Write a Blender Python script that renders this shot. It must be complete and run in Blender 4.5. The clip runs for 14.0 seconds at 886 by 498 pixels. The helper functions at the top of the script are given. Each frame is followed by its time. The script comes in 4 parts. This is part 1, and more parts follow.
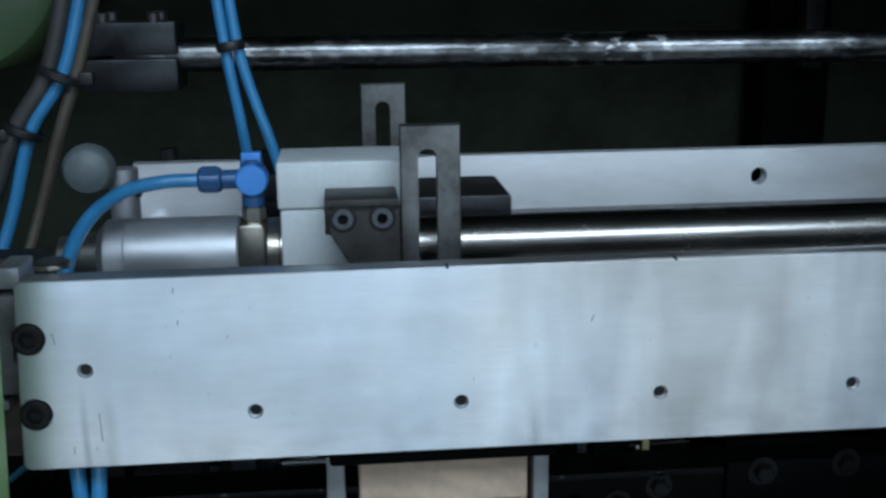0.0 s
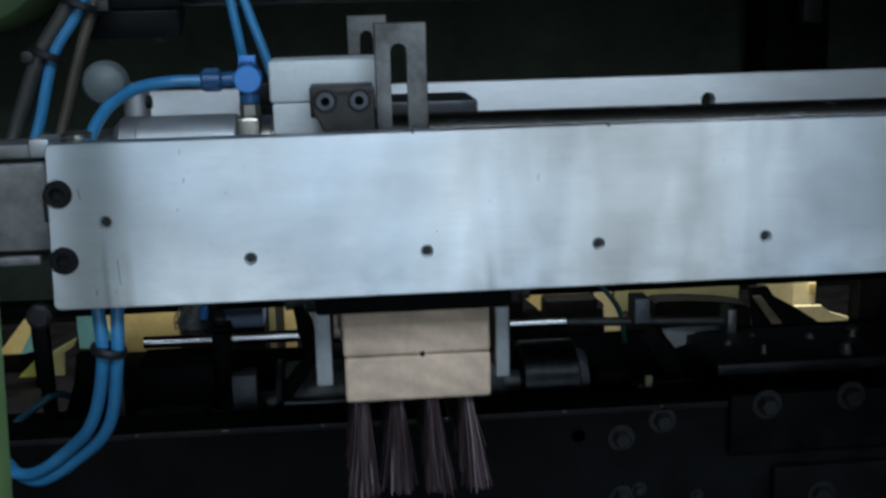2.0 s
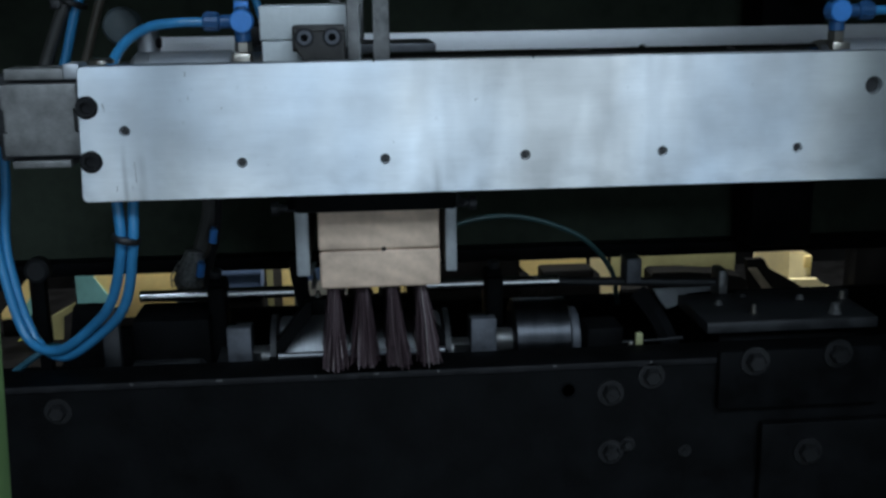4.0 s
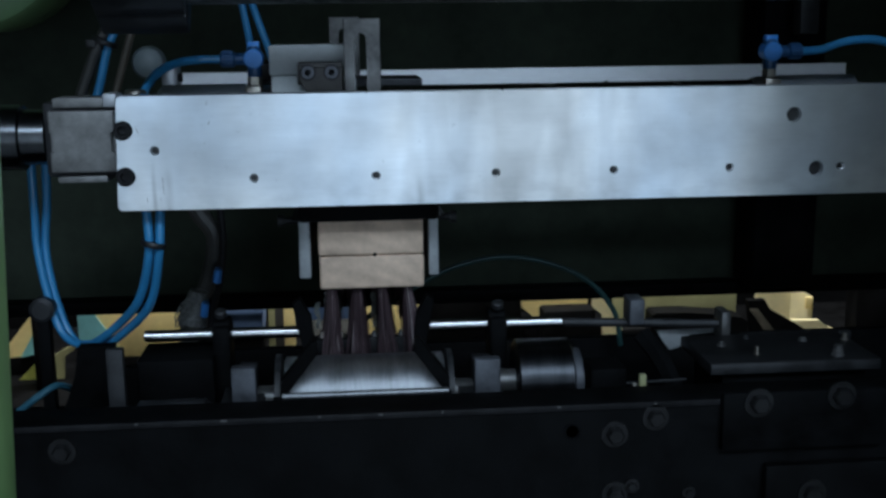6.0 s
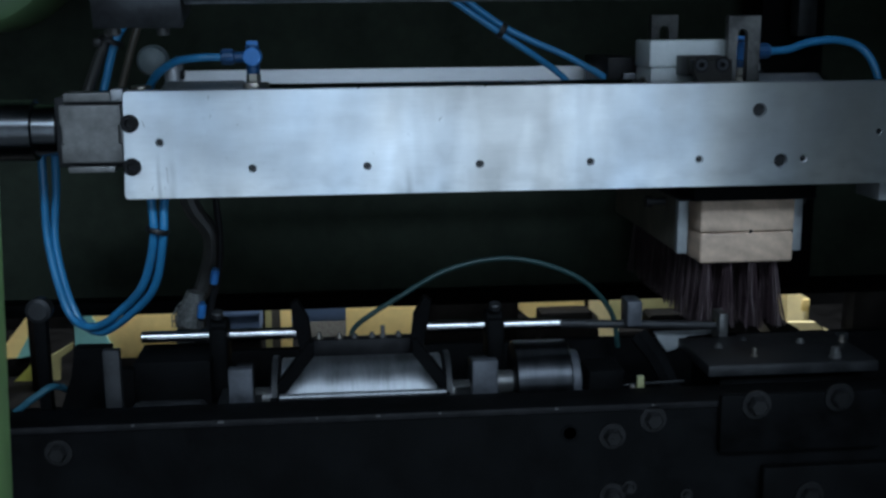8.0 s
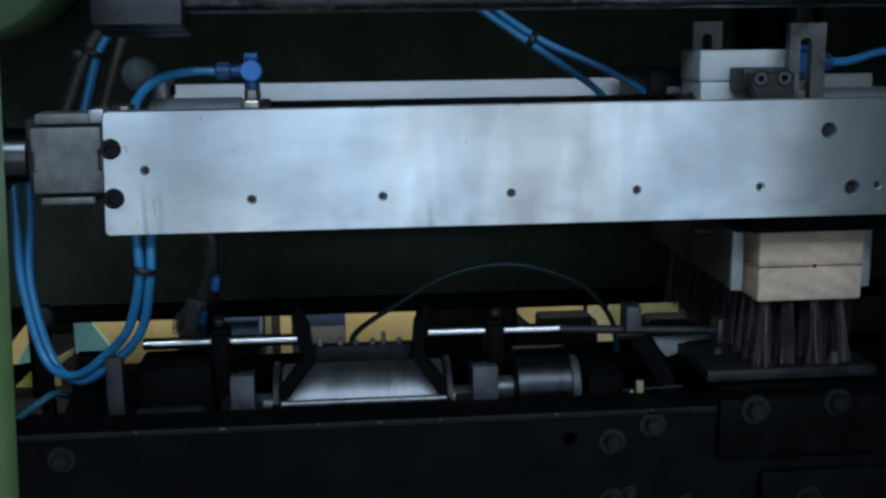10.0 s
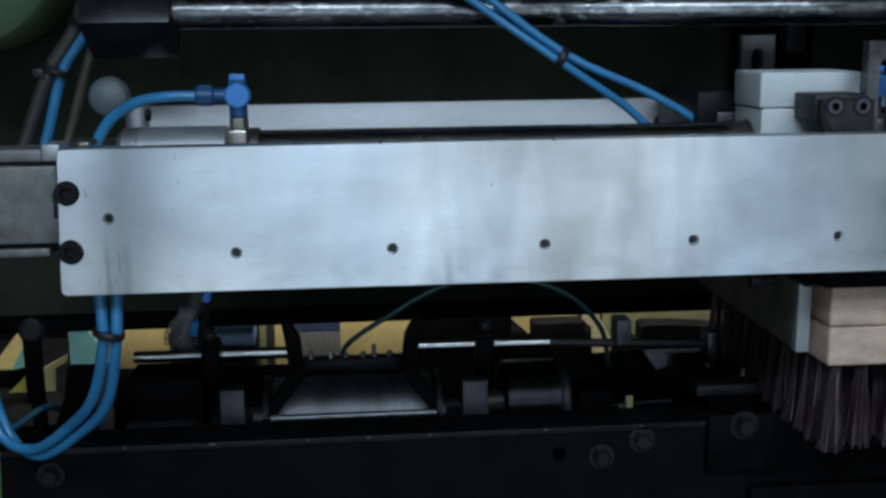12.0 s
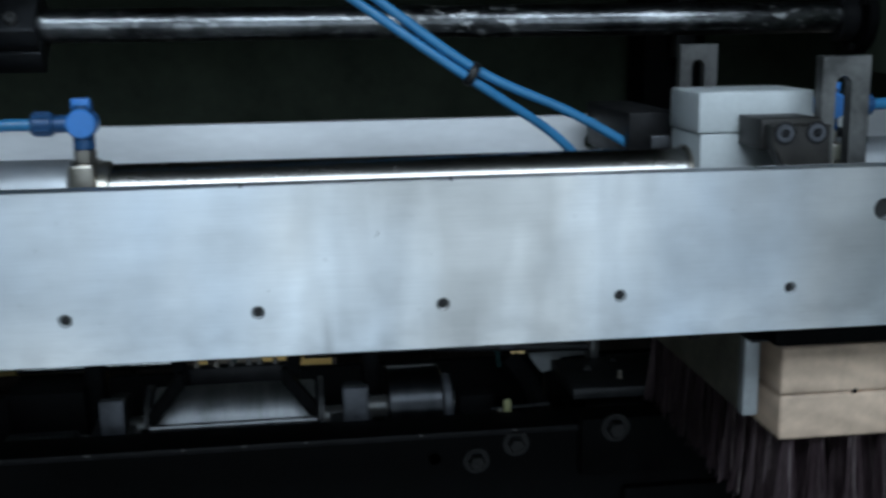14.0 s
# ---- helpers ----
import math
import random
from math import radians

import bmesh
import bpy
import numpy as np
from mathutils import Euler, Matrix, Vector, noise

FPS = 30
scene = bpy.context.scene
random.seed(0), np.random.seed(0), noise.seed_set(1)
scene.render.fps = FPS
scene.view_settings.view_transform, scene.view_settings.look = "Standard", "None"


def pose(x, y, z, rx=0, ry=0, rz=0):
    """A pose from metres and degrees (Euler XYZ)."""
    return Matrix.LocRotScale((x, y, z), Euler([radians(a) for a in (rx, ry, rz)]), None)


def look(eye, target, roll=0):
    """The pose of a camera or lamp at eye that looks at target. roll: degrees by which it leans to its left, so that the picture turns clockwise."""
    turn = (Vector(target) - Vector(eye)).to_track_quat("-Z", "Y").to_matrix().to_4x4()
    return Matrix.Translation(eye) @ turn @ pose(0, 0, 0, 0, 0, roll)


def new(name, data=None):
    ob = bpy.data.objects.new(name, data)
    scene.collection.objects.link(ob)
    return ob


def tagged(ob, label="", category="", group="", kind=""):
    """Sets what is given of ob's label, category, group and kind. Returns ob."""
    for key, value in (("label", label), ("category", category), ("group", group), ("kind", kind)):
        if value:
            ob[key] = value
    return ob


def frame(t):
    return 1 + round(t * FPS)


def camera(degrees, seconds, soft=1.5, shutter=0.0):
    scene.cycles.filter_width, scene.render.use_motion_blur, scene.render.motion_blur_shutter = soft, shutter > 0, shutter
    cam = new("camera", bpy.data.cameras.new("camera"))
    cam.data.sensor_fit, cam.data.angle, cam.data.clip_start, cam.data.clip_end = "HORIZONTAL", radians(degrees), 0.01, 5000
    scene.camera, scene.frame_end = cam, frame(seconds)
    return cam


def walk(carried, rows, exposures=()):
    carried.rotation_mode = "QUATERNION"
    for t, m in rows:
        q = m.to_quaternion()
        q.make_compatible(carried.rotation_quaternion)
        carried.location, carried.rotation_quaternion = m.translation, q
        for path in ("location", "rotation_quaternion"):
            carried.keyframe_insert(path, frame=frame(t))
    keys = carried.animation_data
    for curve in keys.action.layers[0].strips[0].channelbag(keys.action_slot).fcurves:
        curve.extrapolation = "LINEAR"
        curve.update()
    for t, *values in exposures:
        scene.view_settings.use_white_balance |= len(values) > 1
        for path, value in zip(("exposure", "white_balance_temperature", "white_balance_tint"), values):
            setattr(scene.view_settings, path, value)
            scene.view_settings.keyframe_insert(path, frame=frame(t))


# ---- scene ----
CAMERA_ROWS = [
    (0, pose(-0.0094, 0.0225, 0.0546, 76.37, 0.67, -5.47)),
    (0.5, pose(-0.0130, 0.0283, 0.0465, 76.72, 0.83, -4.98)),
    (1, pose(-0.0125, 0.0204, 0.0221, 76.65, 0.94, -4.92)),
    (1.5, pose(-0.0118, 0.0113, 0.0069, 77.40, 0.865, -5.136)),
    (2, pose(-0.0055, 0.0097, -0.0014, 77.409, 1.395, -5.157)),
    (2.5, pose(-0.0006, 0.0040, -0.0187, 75.18, 0.87, -4.95)),
    (5, pose(-0.0027, -0.0030, -0.0160, 77.84, 0.81, -4.96)),
    (5.5, pose(-0.0038, -0.0045, -0.0170, 78.37, 0.68, -4.91)),
    (6, pose(-0.0049, -0.0049, -0.0149, 78.46, 0.66, -4.94)),
    (6.5, pose(-0.0048, -0.0049, -0.0171, 78.52, 0.87, -5.13)),
    (7, pose(-0.0045, -0.0027, -0.0138, 78.32, 0.69, -5.07)),
    (7.5, pose(-0.0059, -0.0029, -0.0151, 78.45, 0.59, -5.15)),
    (8, pose(-0.0058, -0.0040, -0.0156, 78.56, 0.53, -5.11)),
    (10.5, pose(-0.0077, -0.0082, -0.0103, 78.74, 0.76, -5.32)),
    (11, pose(-0.0071, -0.0064, -0.0079, 78.64, 0.76, -5.46)),
    (11.5, pose(-0.0063, -0.0054, -0.0055, 78.58, 0.78, -5.46)),
    (12, pose(-0.0011, -0.0073, -0.0003, 78.62, 0.58, -5.29)),
    (12.5, pose(0.0063, -0.0134, 0.0058, 78.81, 0.92, -5.16)),
    (13, pose(0.0125, -0.0148, 0.0083, 79.03, 1.03, -5.39)),
    (13.5, pose(0.0257, -0.0159, 0.0101, 78.95, 1.06, -5.71)),
    (14, pose(0.0551, -0.0210, 0.0119, 78.23, 0.75, -7.62)),
]
BEAM_ROWS = [
    (0, -0.0487, 0.4483, -0.1143),
    (0.5, -0.0545, 0.4599, -0.1180),
    (1, -0.0552, 0.4742, -0.1180),
    (1.5, -0.0532, 0.4964, -0.1174),
    (2, -0.0551, 0.5275, -0.1181),
    (2.5, -0.0595, 0.5608, -0.1180),
    (5, -0.0690, 0.7023, -0.1182),
    (5.5, -0.0708, 0.7303, -0.1180),
    (6, -0.0726, 0.7589, -0.1177),
    (6.5, -0.0744, 0.7871, -0.1176),
    (7, -0.0759, 0.8141, -0.1176),
    (7.1, -0.0760, 0.8142, -0.1175),
    (7.2, -0.0760, 0.8143, -0.1174),
    (7.3, -0.0761, 0.8145, -0.1174),
    (7.4, -0.0761, 0.8146, -0.1173),
    (7.5, -0.0762, 0.8147, -0.1172),
    (7.6, -0.0761, 0.8141, -0.1172),
    (7.7, -0.0761, 0.8136, -0.1172),
    (7.8, -0.0761, 0.8130, -0.1171),
    (7.9, -0.0760, 0.8124, -0.1171),
    (8, -0.0760, 0.8118, -0.1171),
    (10.5, -0.0666, 0.6677, -0.1185),
    (11, -0.0649, 0.6394, -0.1187),
    (11.5, -0.0631, 0.6106, -0.1184),
    (12, -0.0611, 0.5823, -0.1184),
    (12.5, -0.0598, 0.5528, -0.1176),
    (13, -0.0584, 0.5244, -0.1181),
    (13.5, -0.0554, 0.4963, -0.1179),
    (14, -0.0512, 0.4671, -0.1166),
]

# a thing rides on the beam: its rows are the beam's, shifted by the stroke where it belongs to the carriage
STROKE = [(7.0, 0.0), (7.1, 0.0265), (7.2, 0.061), (7.3, 0.0995), (7.4, 0.1435), (7.5, 0.193), (7.6, 0.2435), (7.7, 0.294),
          (7.8, 0.3095), (7.9, 0.311), (8.0, 0.3115)]


def stroke(t):
    ts, vs = zip(*STROKE)
    return float(np.interp(t, ts, vs))


cam = camera(43.8, 14.0, soft=2.8, shutter=0.6)
walk(cam, CAMERA_ROWS, [(0, -0.13, 6300, 10), (1.5, -0.24, 6450, 11), (2.5, -0.32, 6450, 11), (5, -0.31, 6150, 11), (7, -0.27, 6000, 11), (8, -0.25, 6000, 11), (10.5, -0.33, 6100, 11), (12.5, -0.22, 6400, 11), (14, -0.22, 6500, 11)])

# ---- light: a factory hall, lit from in front of the open machine ----
world = bpy.data.worlds.new("world")
scene.world = world
world.use_nodes = True
world.node_tree.nodes["Background"].inputs[0].default_value = (0.55, 0.7, 0.9, 1)
world.node_tree.nodes["Background"].inputs[1].default_value = 0.1
scene.view_settings.exposure = 0.0


def area_lamp(name, eye, target, sx, sy, power, color):
    d = bpy.data.lights.new(name, "AREA")
    d.shape, d.size, d.size_y, d.energy, d.color = "RECTANGLE", sx, sy, power, color
    ob = new(name, d)
    ob.matrix_world = look(eye, target)
    return ob


area_lamp("hall_lamp", (0.1, -1.2, 1.3), (0.1, 0.6, -0.15), 2.0, 0.5, 42, (0.70, 0.86, 1.0))
# Added frontal fill light out of view; the wall behind it has no gate.
area_lamp("front_fill", (0.4, -2.45, -0.15), (0.4, 0.6, -0.15), 2.9, 1.3, 20, (0.68, 0.85, 1.0))
# Added fill lamp, no known source: brightens the boards behind the machine.
area_lamp("rear_fill", (0.2, 1.45, 1.5), (0.0, 1.6, -0.45), 1.6, 0.4, 115, (1.0, 0.97, 0.9))


# ---- materials ----
def mat(name, color, rough=0.5, metal=0.0, scale=60, amount=0.25, bump=0.1, stretch=(1, 1, 1), color2=None, coat=0.0, fine=6.0, spec=0.5):
    """Base colour varied at two scales, with matching roughness and fine relief."""
    m = bpy.data.materials.new(name)
    m.use_nodes = True
    nt = m.node_tree
    b = nt.nodes["Principled BSDF"]
    L = nt.links.new
    tc = nt.nodes.new("ShaderNodeTexCoord")
    mp = nt.nodes.new("ShaderNodeMapping")
    mp.inputs["Scale"].default_value = stretch
    L(tc.outputs["Object"], mp.inputs["Vector"])
    n1 = nt.nodes.new("ShaderNodeTexNoise")
    n1.inputs["Scale"].default_value, n1.inputs["Detail"].default_value = scale, 4
    n2 = nt.nodes.new("ShaderNodeTexNoise")
    n2.inputs["Scale"].default_value, n2.inputs["Detail"].default_value = scale * fine, 3
    L(mp.outputs[0], n1.inputs["Vector"])
    L(mp.outputs[0], n2.inputs["Vector"])
    add = nt.nodes.new("ShaderNodeMath")
    add.operation = "MULTIPLY_ADD"
    L(n2.outputs[0], add.inputs[0])
    add.inputs[1].default_value = 0.4
    L(n1.outputs[0], add.inputs[2])
    ramp = nt.nodes.new("ShaderNodeValToRGB")
    lo = tuple(c * (1 - amount) for c in color)
    hi = color2 or tuple(min(1, c * (1 + amount)) for c in color)
    ramp.color_ramp.elements[0].position, ramp.color_ramp.elements[0].color = 0.5, (*lo, 1)
    ramp.color_ramp.elements[1].position, ramp.color_ramp.elements[1].color = 0.9, (*hi, 1)
    L(add.outputs[0], ramp.inputs[0])
    L(ramp.outputs[0], b.inputs["Base Color"])
    mr = nt.nodes.new("ShaderNodeMapRange")
    mr.inputs["From Min"].default_value, mr.inputs["From Max"].default_value = 0.4, 1.0
    mr.inputs["To Min"].default_value, mr.inputs["To Max"].default_value = rough * 0.85, min(1, rough * 1.2)
    L(add.outputs[0], mr.inputs[0])
    L(mr.outputs[0], b.inputs["Roughness"])
    b.inputs["Metallic"].default_value = metal
    b.inputs["Coat Weight"].default_value = coat
    b.inputs["Specular IOR Level"].default_value = spec
    if bump:
        bp = nt.nodes.new("ShaderNodeBump")
        bp.inputs["Strength"].default_value, bp.inputs["Distance"].default_value = bump, 0.0006
        L(n2.outputs[0], bp.inputs["Height"])
        L(bp.outputs[0], b.inputs["Normal"])
    return m


def brushed(name, color, rough):
    """Milled aluminium plate: lengthwise brush marks, cloudy wiped stains and upright smears, partly painted
    reflections.
    """
    m = mat(name, color, rough, 0.85, 9, 0.1, 0.12, (1, 1, 1), None, 0.0, 1.0)
    nt = m.node_tree
    b = nt.nodes["Principled BSDF"]
    L = nt.links.new
    tc = nt.nodes["Texture Coordinate"]

    def layer(stretch, scale, lo, hi, p0, p1, detail=5):
        mp = nt.nodes.new("ShaderNodeMapping")
        mp.inputs["Scale"].default_value = stretch
        n = nt.nodes.new("ShaderNodeTexNoise")
        n.inputs["Scale"].default_value, n.inputs["Detail"].default_value = scale, detail
        r = nt.nodes.new("ShaderNodeMapRange")
        r.inputs["From Min"].default_value, r.inputs["From Max"].default_value = p0, p1
        r.inputs["To Min"].default_value, r.inputs["To Max"].default_value = lo, hi
        L(tc.outputs["Object"], mp.inputs[0])
        L(mp.outputs[0], n.inputs["Vector"])
        L(n.outputs[0], r.inputs[0])
        return r.outputs[0], n.outputs[0]

    brush, brush_h = layer((6, 40, 260), 6, 0.965, 1.02, 0.35, 0.65)
    smear, _ = layer((14, 1, 4), 1.0, 0.88, 1.04, 0.4, 0.66, 3)
    cloud, _ = layer((1, 1, 1.3), 17, 0.84, 1.06, 0.35, 0.65, 4)
    speck, _ = layer((1, 1, 0.6), 330, 1.0, 0.86, 0.69, 0.75, 2)
    # upright streaks: drip marks and reflection bands, both put into the colour
    sx = nt.nodes.new("ShaderNodeSeparateXYZ")
    L(tc.outputs["Object"], sx.inputs[0])
    streak, _ = layer((36, 1, 9), 1.0, 0.8, 1.06, 0.42, 0.62, 2)
    arc, _ = layer((9, 1, 16), 1.4, 0.95, 1.04, 0.45, 0.6, 6)
    zone = nt.nodes.new("ShaderNodeMapRange")
    zone.interpolation_type = "SMOOTHSTEP"
    dist = nt.nodes.new("ShaderNodeMath")
    dist.operation = "SUBTRACT"
    L(sx.outputs[0], dist.inputs[0])
    dist.inputs[1].default_value = 0.19
    ab = nt.nodes.new("ShaderNodeMath")
    ab.operation = "ABSOLUTE"
    L(dist.outputs[0], ab.inputs[0])
    zone.inputs["From Min"].default_value, zone.inputs["From Max"].default_value = 0.05, 0.13
    zone.inputs["To Min"].default_value, zone.inputs["To Max"].default_value = 0.95, 0.15
    L(ab.outputs[0], zone.inputs[0])
    less = nt.nodes.new("ShaderNodeMix")
    L(zone.outputs[0], less.inputs[0])
    less.inputs[2].default_value = 1.0
    L(streak, less.inputs[3])
    streak = less.outputs[0]

    def ramp_of(value, a, b, lo, hi):
        r = nt.nodes.new("ShaderNodeMapRange")
        r.inputs["From Min"].default_value, r.inputs["From Max"].default_value = a, b
        r.inputs["To Min"].default_value, r.inputs["To Max"].default_value = lo, hi
        L(value, r.inputs[0])
        return r.outputs[0]

    def combine(op, p, q):
        n = nt.nodes.new("ShaderNodeMath")
        n.operation = op
        for k, v in enumerate((p, q)):
            if isinstance(v, float):
                n.inputs[k].default_value = v
            else:
                L(v, n.inputs[k])
        return n.outputs[0]

    # two oily runs below the first hole, and a grubby fringe along the lower edge
    grain, _ = layer((120, 1, 30), 1.0, 0.35, 1.0, 0.35, 0.65, 3)
    runs = []
    for x0, w, top in ((-0.0565, 0.0035, 0.010), (-0.0665, 0.0022, 0.016), (0.1165, 0.004, 0.0)):
        off = combine("ABSOLUTE", combine("SUBTRACT", sx.outputs[0], x0), 0.0)
        run = combine("MULTIPLY", ramp_of(off, 0.0003, w, 0.34, 0.0), ramp_of(sx.outputs[2], top - 0.014, top, 1.0, 0.0))
        runs.append(combine("SUBTRACT", 1.0, combine("MULTIPLY", run, grain)))
    fringe, _ = layer((30, 1, 60), 1.0, 0.0, 0.22, 0.45, 0.65, 4)
    runs.append(combine("SUBTRACT", 1.0, combine("MULTIPLY", fringe, ramp_of(sx.outputs[2], -0.021, 0.006, 1.0, 0.0))))
    prev = brush
    for s in (smear, cloud, speck, streak, arc, *runs):
        mul = nt.nodes.new("ShaderNodeMath")
        mul.operation = "MULTIPLY"
        L(prev, mul.inputs[0])
        L(s, mul.inputs[1])
        prev = mul.outputs[0]
    mix = nt.nodes.new("ShaderNodeVectorMath")
    mix.operation = "SCALE"
    tone = nt.nodes.new("ShaderNodeMix")
    tone.data_type = "RGBA"
    tone.inputs[6].default_value = (color[0] * 0.93, color[1] * 0.99, color[2] * 1.04, 1)
    tone.inputs[7].default_value = (color[0] * 1.05, color[1] * 1.02, color[2] * 0.97, 1)
    warm, _ = layer((4, 1, 2), 2.0, 0.0, 1.0, 0.38, 0.62, 3)
    L(warm, tone.inputs[0])
    L(tone.outputs[2], mix.inputs[0])
    L(prev, mix.inputs["Scale"])
    L(mix.outputs[0], b.inputs["Base Color"])
    ro = nt.nodes.new("ShaderNodeMath")
    ro.operation = "MULTIPLY_ADD"
    L(cloud, ro.inputs[0])
    ro.inputs[1].default_value, ro.inputs[2].default_value = -0.5, rough + 0.5
    L(ro.outputs[0], b.inputs["Roughness"])
    b.inputs["Anisotropic"].default_value = 0.9
    b.inputs["Anisotropic Rotation"].default_value = 0.25
    bp = nt.nodes["Bump"]
    bp.inputs["Strength"].default_value = 0.06
    L(brush_h, bp.inputs["Height"])
    return m


def wood(name):
    """Sawn pine: growth rings across the ends, streaks along the grain, grey stains."""
    m = mat(name, (0.61, 0.455, 0.34), 0.65, 0.0, 40, 0.12, 0.3, (1, 0.12, 1), None, 0.0, 8)
    nt = m.node_tree
    L = nt.links.new
    b = nt.nodes["Principled BSDF"]
    ramp = nt.nodes["Color Ramp"]
    tc = nt.nodes["Texture Coordinate"]
    mp = nt.nodes.new("ShaderNodeMapping")
    mp.inputs["Location"].default_value = (-0.05, 0, 0.16)
    mp.inputs["Scale"].default_value = (1, 0.08, 1)
    wv = nt.nodes.new("ShaderNodeTexWave")
    wv.wave_type, wv.rings_direction = "RINGS", "Y"
    wv.inputs["Scale"].default_value, wv.inputs["Distortion"].default_value = 26, 3.0
    wv.inputs["Detail"].default_value, wv.inputs["Detail Scale"].default_value = 3, 1.2
    L(tc.outputs["Object"], mp.inputs[0])
    L(mp.outputs[0], wv.inputs["Vector"])
    st = nt.nodes.new("ShaderNodeTexNoise")
    st.inputs["Scale"].default_value, st.inputs["Detail"].default_value = 55, 3
    L(tc.outputs["Object"], st.inputs["Vector"])
    stain = nt.nodes.new("ShaderNodeMapRange")
    stain.inputs["From Min"].default_value, stain.inputs["From Max"].default_value = 0.55, 0.75
    stain.inputs["To Min"].default_value, stain.inputs["To Max"].default_value = 1.0, 0.78
    L(st.outputs[0], stain.inputs[0])
    ring = nt.nodes.new("ShaderNodeMapRange")
    ring.inputs["To Min"].default_value, ring.inputs["To Max"].default_value = 0.9, 1.05
    L(wv.outputs["Fac"], ring.inputs[0])
    mul = nt.nodes.new("ShaderNodeMath")
    mul.operation = "MULTIPLY"
    L(stain.outputs[0], mul.inputs[0])
    L(ring.outputs[0], mul.inputs[1])
    sc = nt.nodes.new("ShaderNodeVectorMath")
    sc.operation = "SCALE"
    L(ramp.outputs[0], sc.inputs[0])
    L(mul.outputs[0], sc.inputs["Scale"])
    L(sc.outputs[0], b.inputs["Base Color"])
    return m


def scratched(name):
    """Dark worn shaft: bare bright flecks and scratches in bands, blotchy polish between them."""
    m = mat(name, (0.11, 0.113, 0.118), 0.3, 1.0, 55, 0.5, 0.35, (0.5, 1, 1), (0.3, 0.31, 0.32))
    nt = m.node_tree
    L = nt.links.new
    b = nt.nodes["Principled BSDF"]
    tc, ramp = nt.nodes["Texture Coordinate"], nt.nodes["Color Ramp"]

    def field(stretch, scale, detail, p0, p1):
        mp = nt.nodes.new("ShaderNodeMapping")
        mp.inputs["Scale"].default_value = stretch
        n = nt.nodes.new("ShaderNodeTexNoise")
        n.inputs["Scale"].default_value, n.inputs["Detail"].default_value = scale, detail
        r = nt.nodes.new("ShaderNodeMapRange")
        r.inputs["From Min"].default_value, r.inputs["From Max"].default_value = p0, p1
        L(tc.outputs["Object"], mp.inputs[0])
        L(mp.outputs[0], n.inputs["Vector"])
        L(n.outputs[0], r.inputs[0])
        return r.outputs[0]

    flecks = field((0.45, 1.0, 1.0), 210, 4, 0.56, 0.62)
    bands = field((1.0, 0.2, 0.2), 9, 2, 0.42, 0.62)
    mul = nt.nodes.new("ShaderNodeMath")
    mul.operation = "MULTIPLY"
    L(flecks, mul.inputs[0])
    L(bands, mul.inputs[1])
    mix = nt.nodes.new("ShaderNodeMix")
    mix.data_type = "RGBA"
    L(mul.outputs[0], mix.inputs[0])
    L(ramp.outputs[0], mix.inputs[6])
    mix.inputs[7].default_value = (0.62, 0.63, 0.64, 1)
    L(mix.outputs[2], b.inputs["Base Color"])
    ro = nt.nodes.new("ShaderNodeMath")
    ro.operation = "MULTIPLY_ADD"
    L(mul.outputs[0], ro.inputs[0])
    ro.inputs[1].default_value, ro.inputs[2].default_value = 0.22, 0.28
    L(ro.outputs[0], b.inputs["Roughness"])
    return m


def bristles(name):
    """Plant bristles, each of its own shade: most dark, a few pale."""
    m = mat(name, (0.1, 0.06, 0.06), 0.38, 0.0, 200, 0.3, 0.0)
    nt = m.node_tree
    geo = nt.nodes.new("ShaderNodeNewGeometry")
    r = nt.nodes.new("ShaderNodeValToRGB")
    e = r.color_ramp.elements
    e[0].position, e[0].color = 0.0, (0.028, 0.017, 0.019, 1)
    e[1].position, e[1].color = 0.62, (0.078, 0.052, 0.058, 1)
    q = e.new(0.85)
    q.color = (0.17, 0.125, 0.135, 1)
    q = e.new(0.97)
    q.color = (0.5, 0.43, 0.42, 1)
    nt.links.new(geo.outputs["Random Per Island"], r.inputs[0])
    nt.links.new(r.outputs[0], nt.nodes["Principled BSDF"].inputs["Base Color"])
    return m


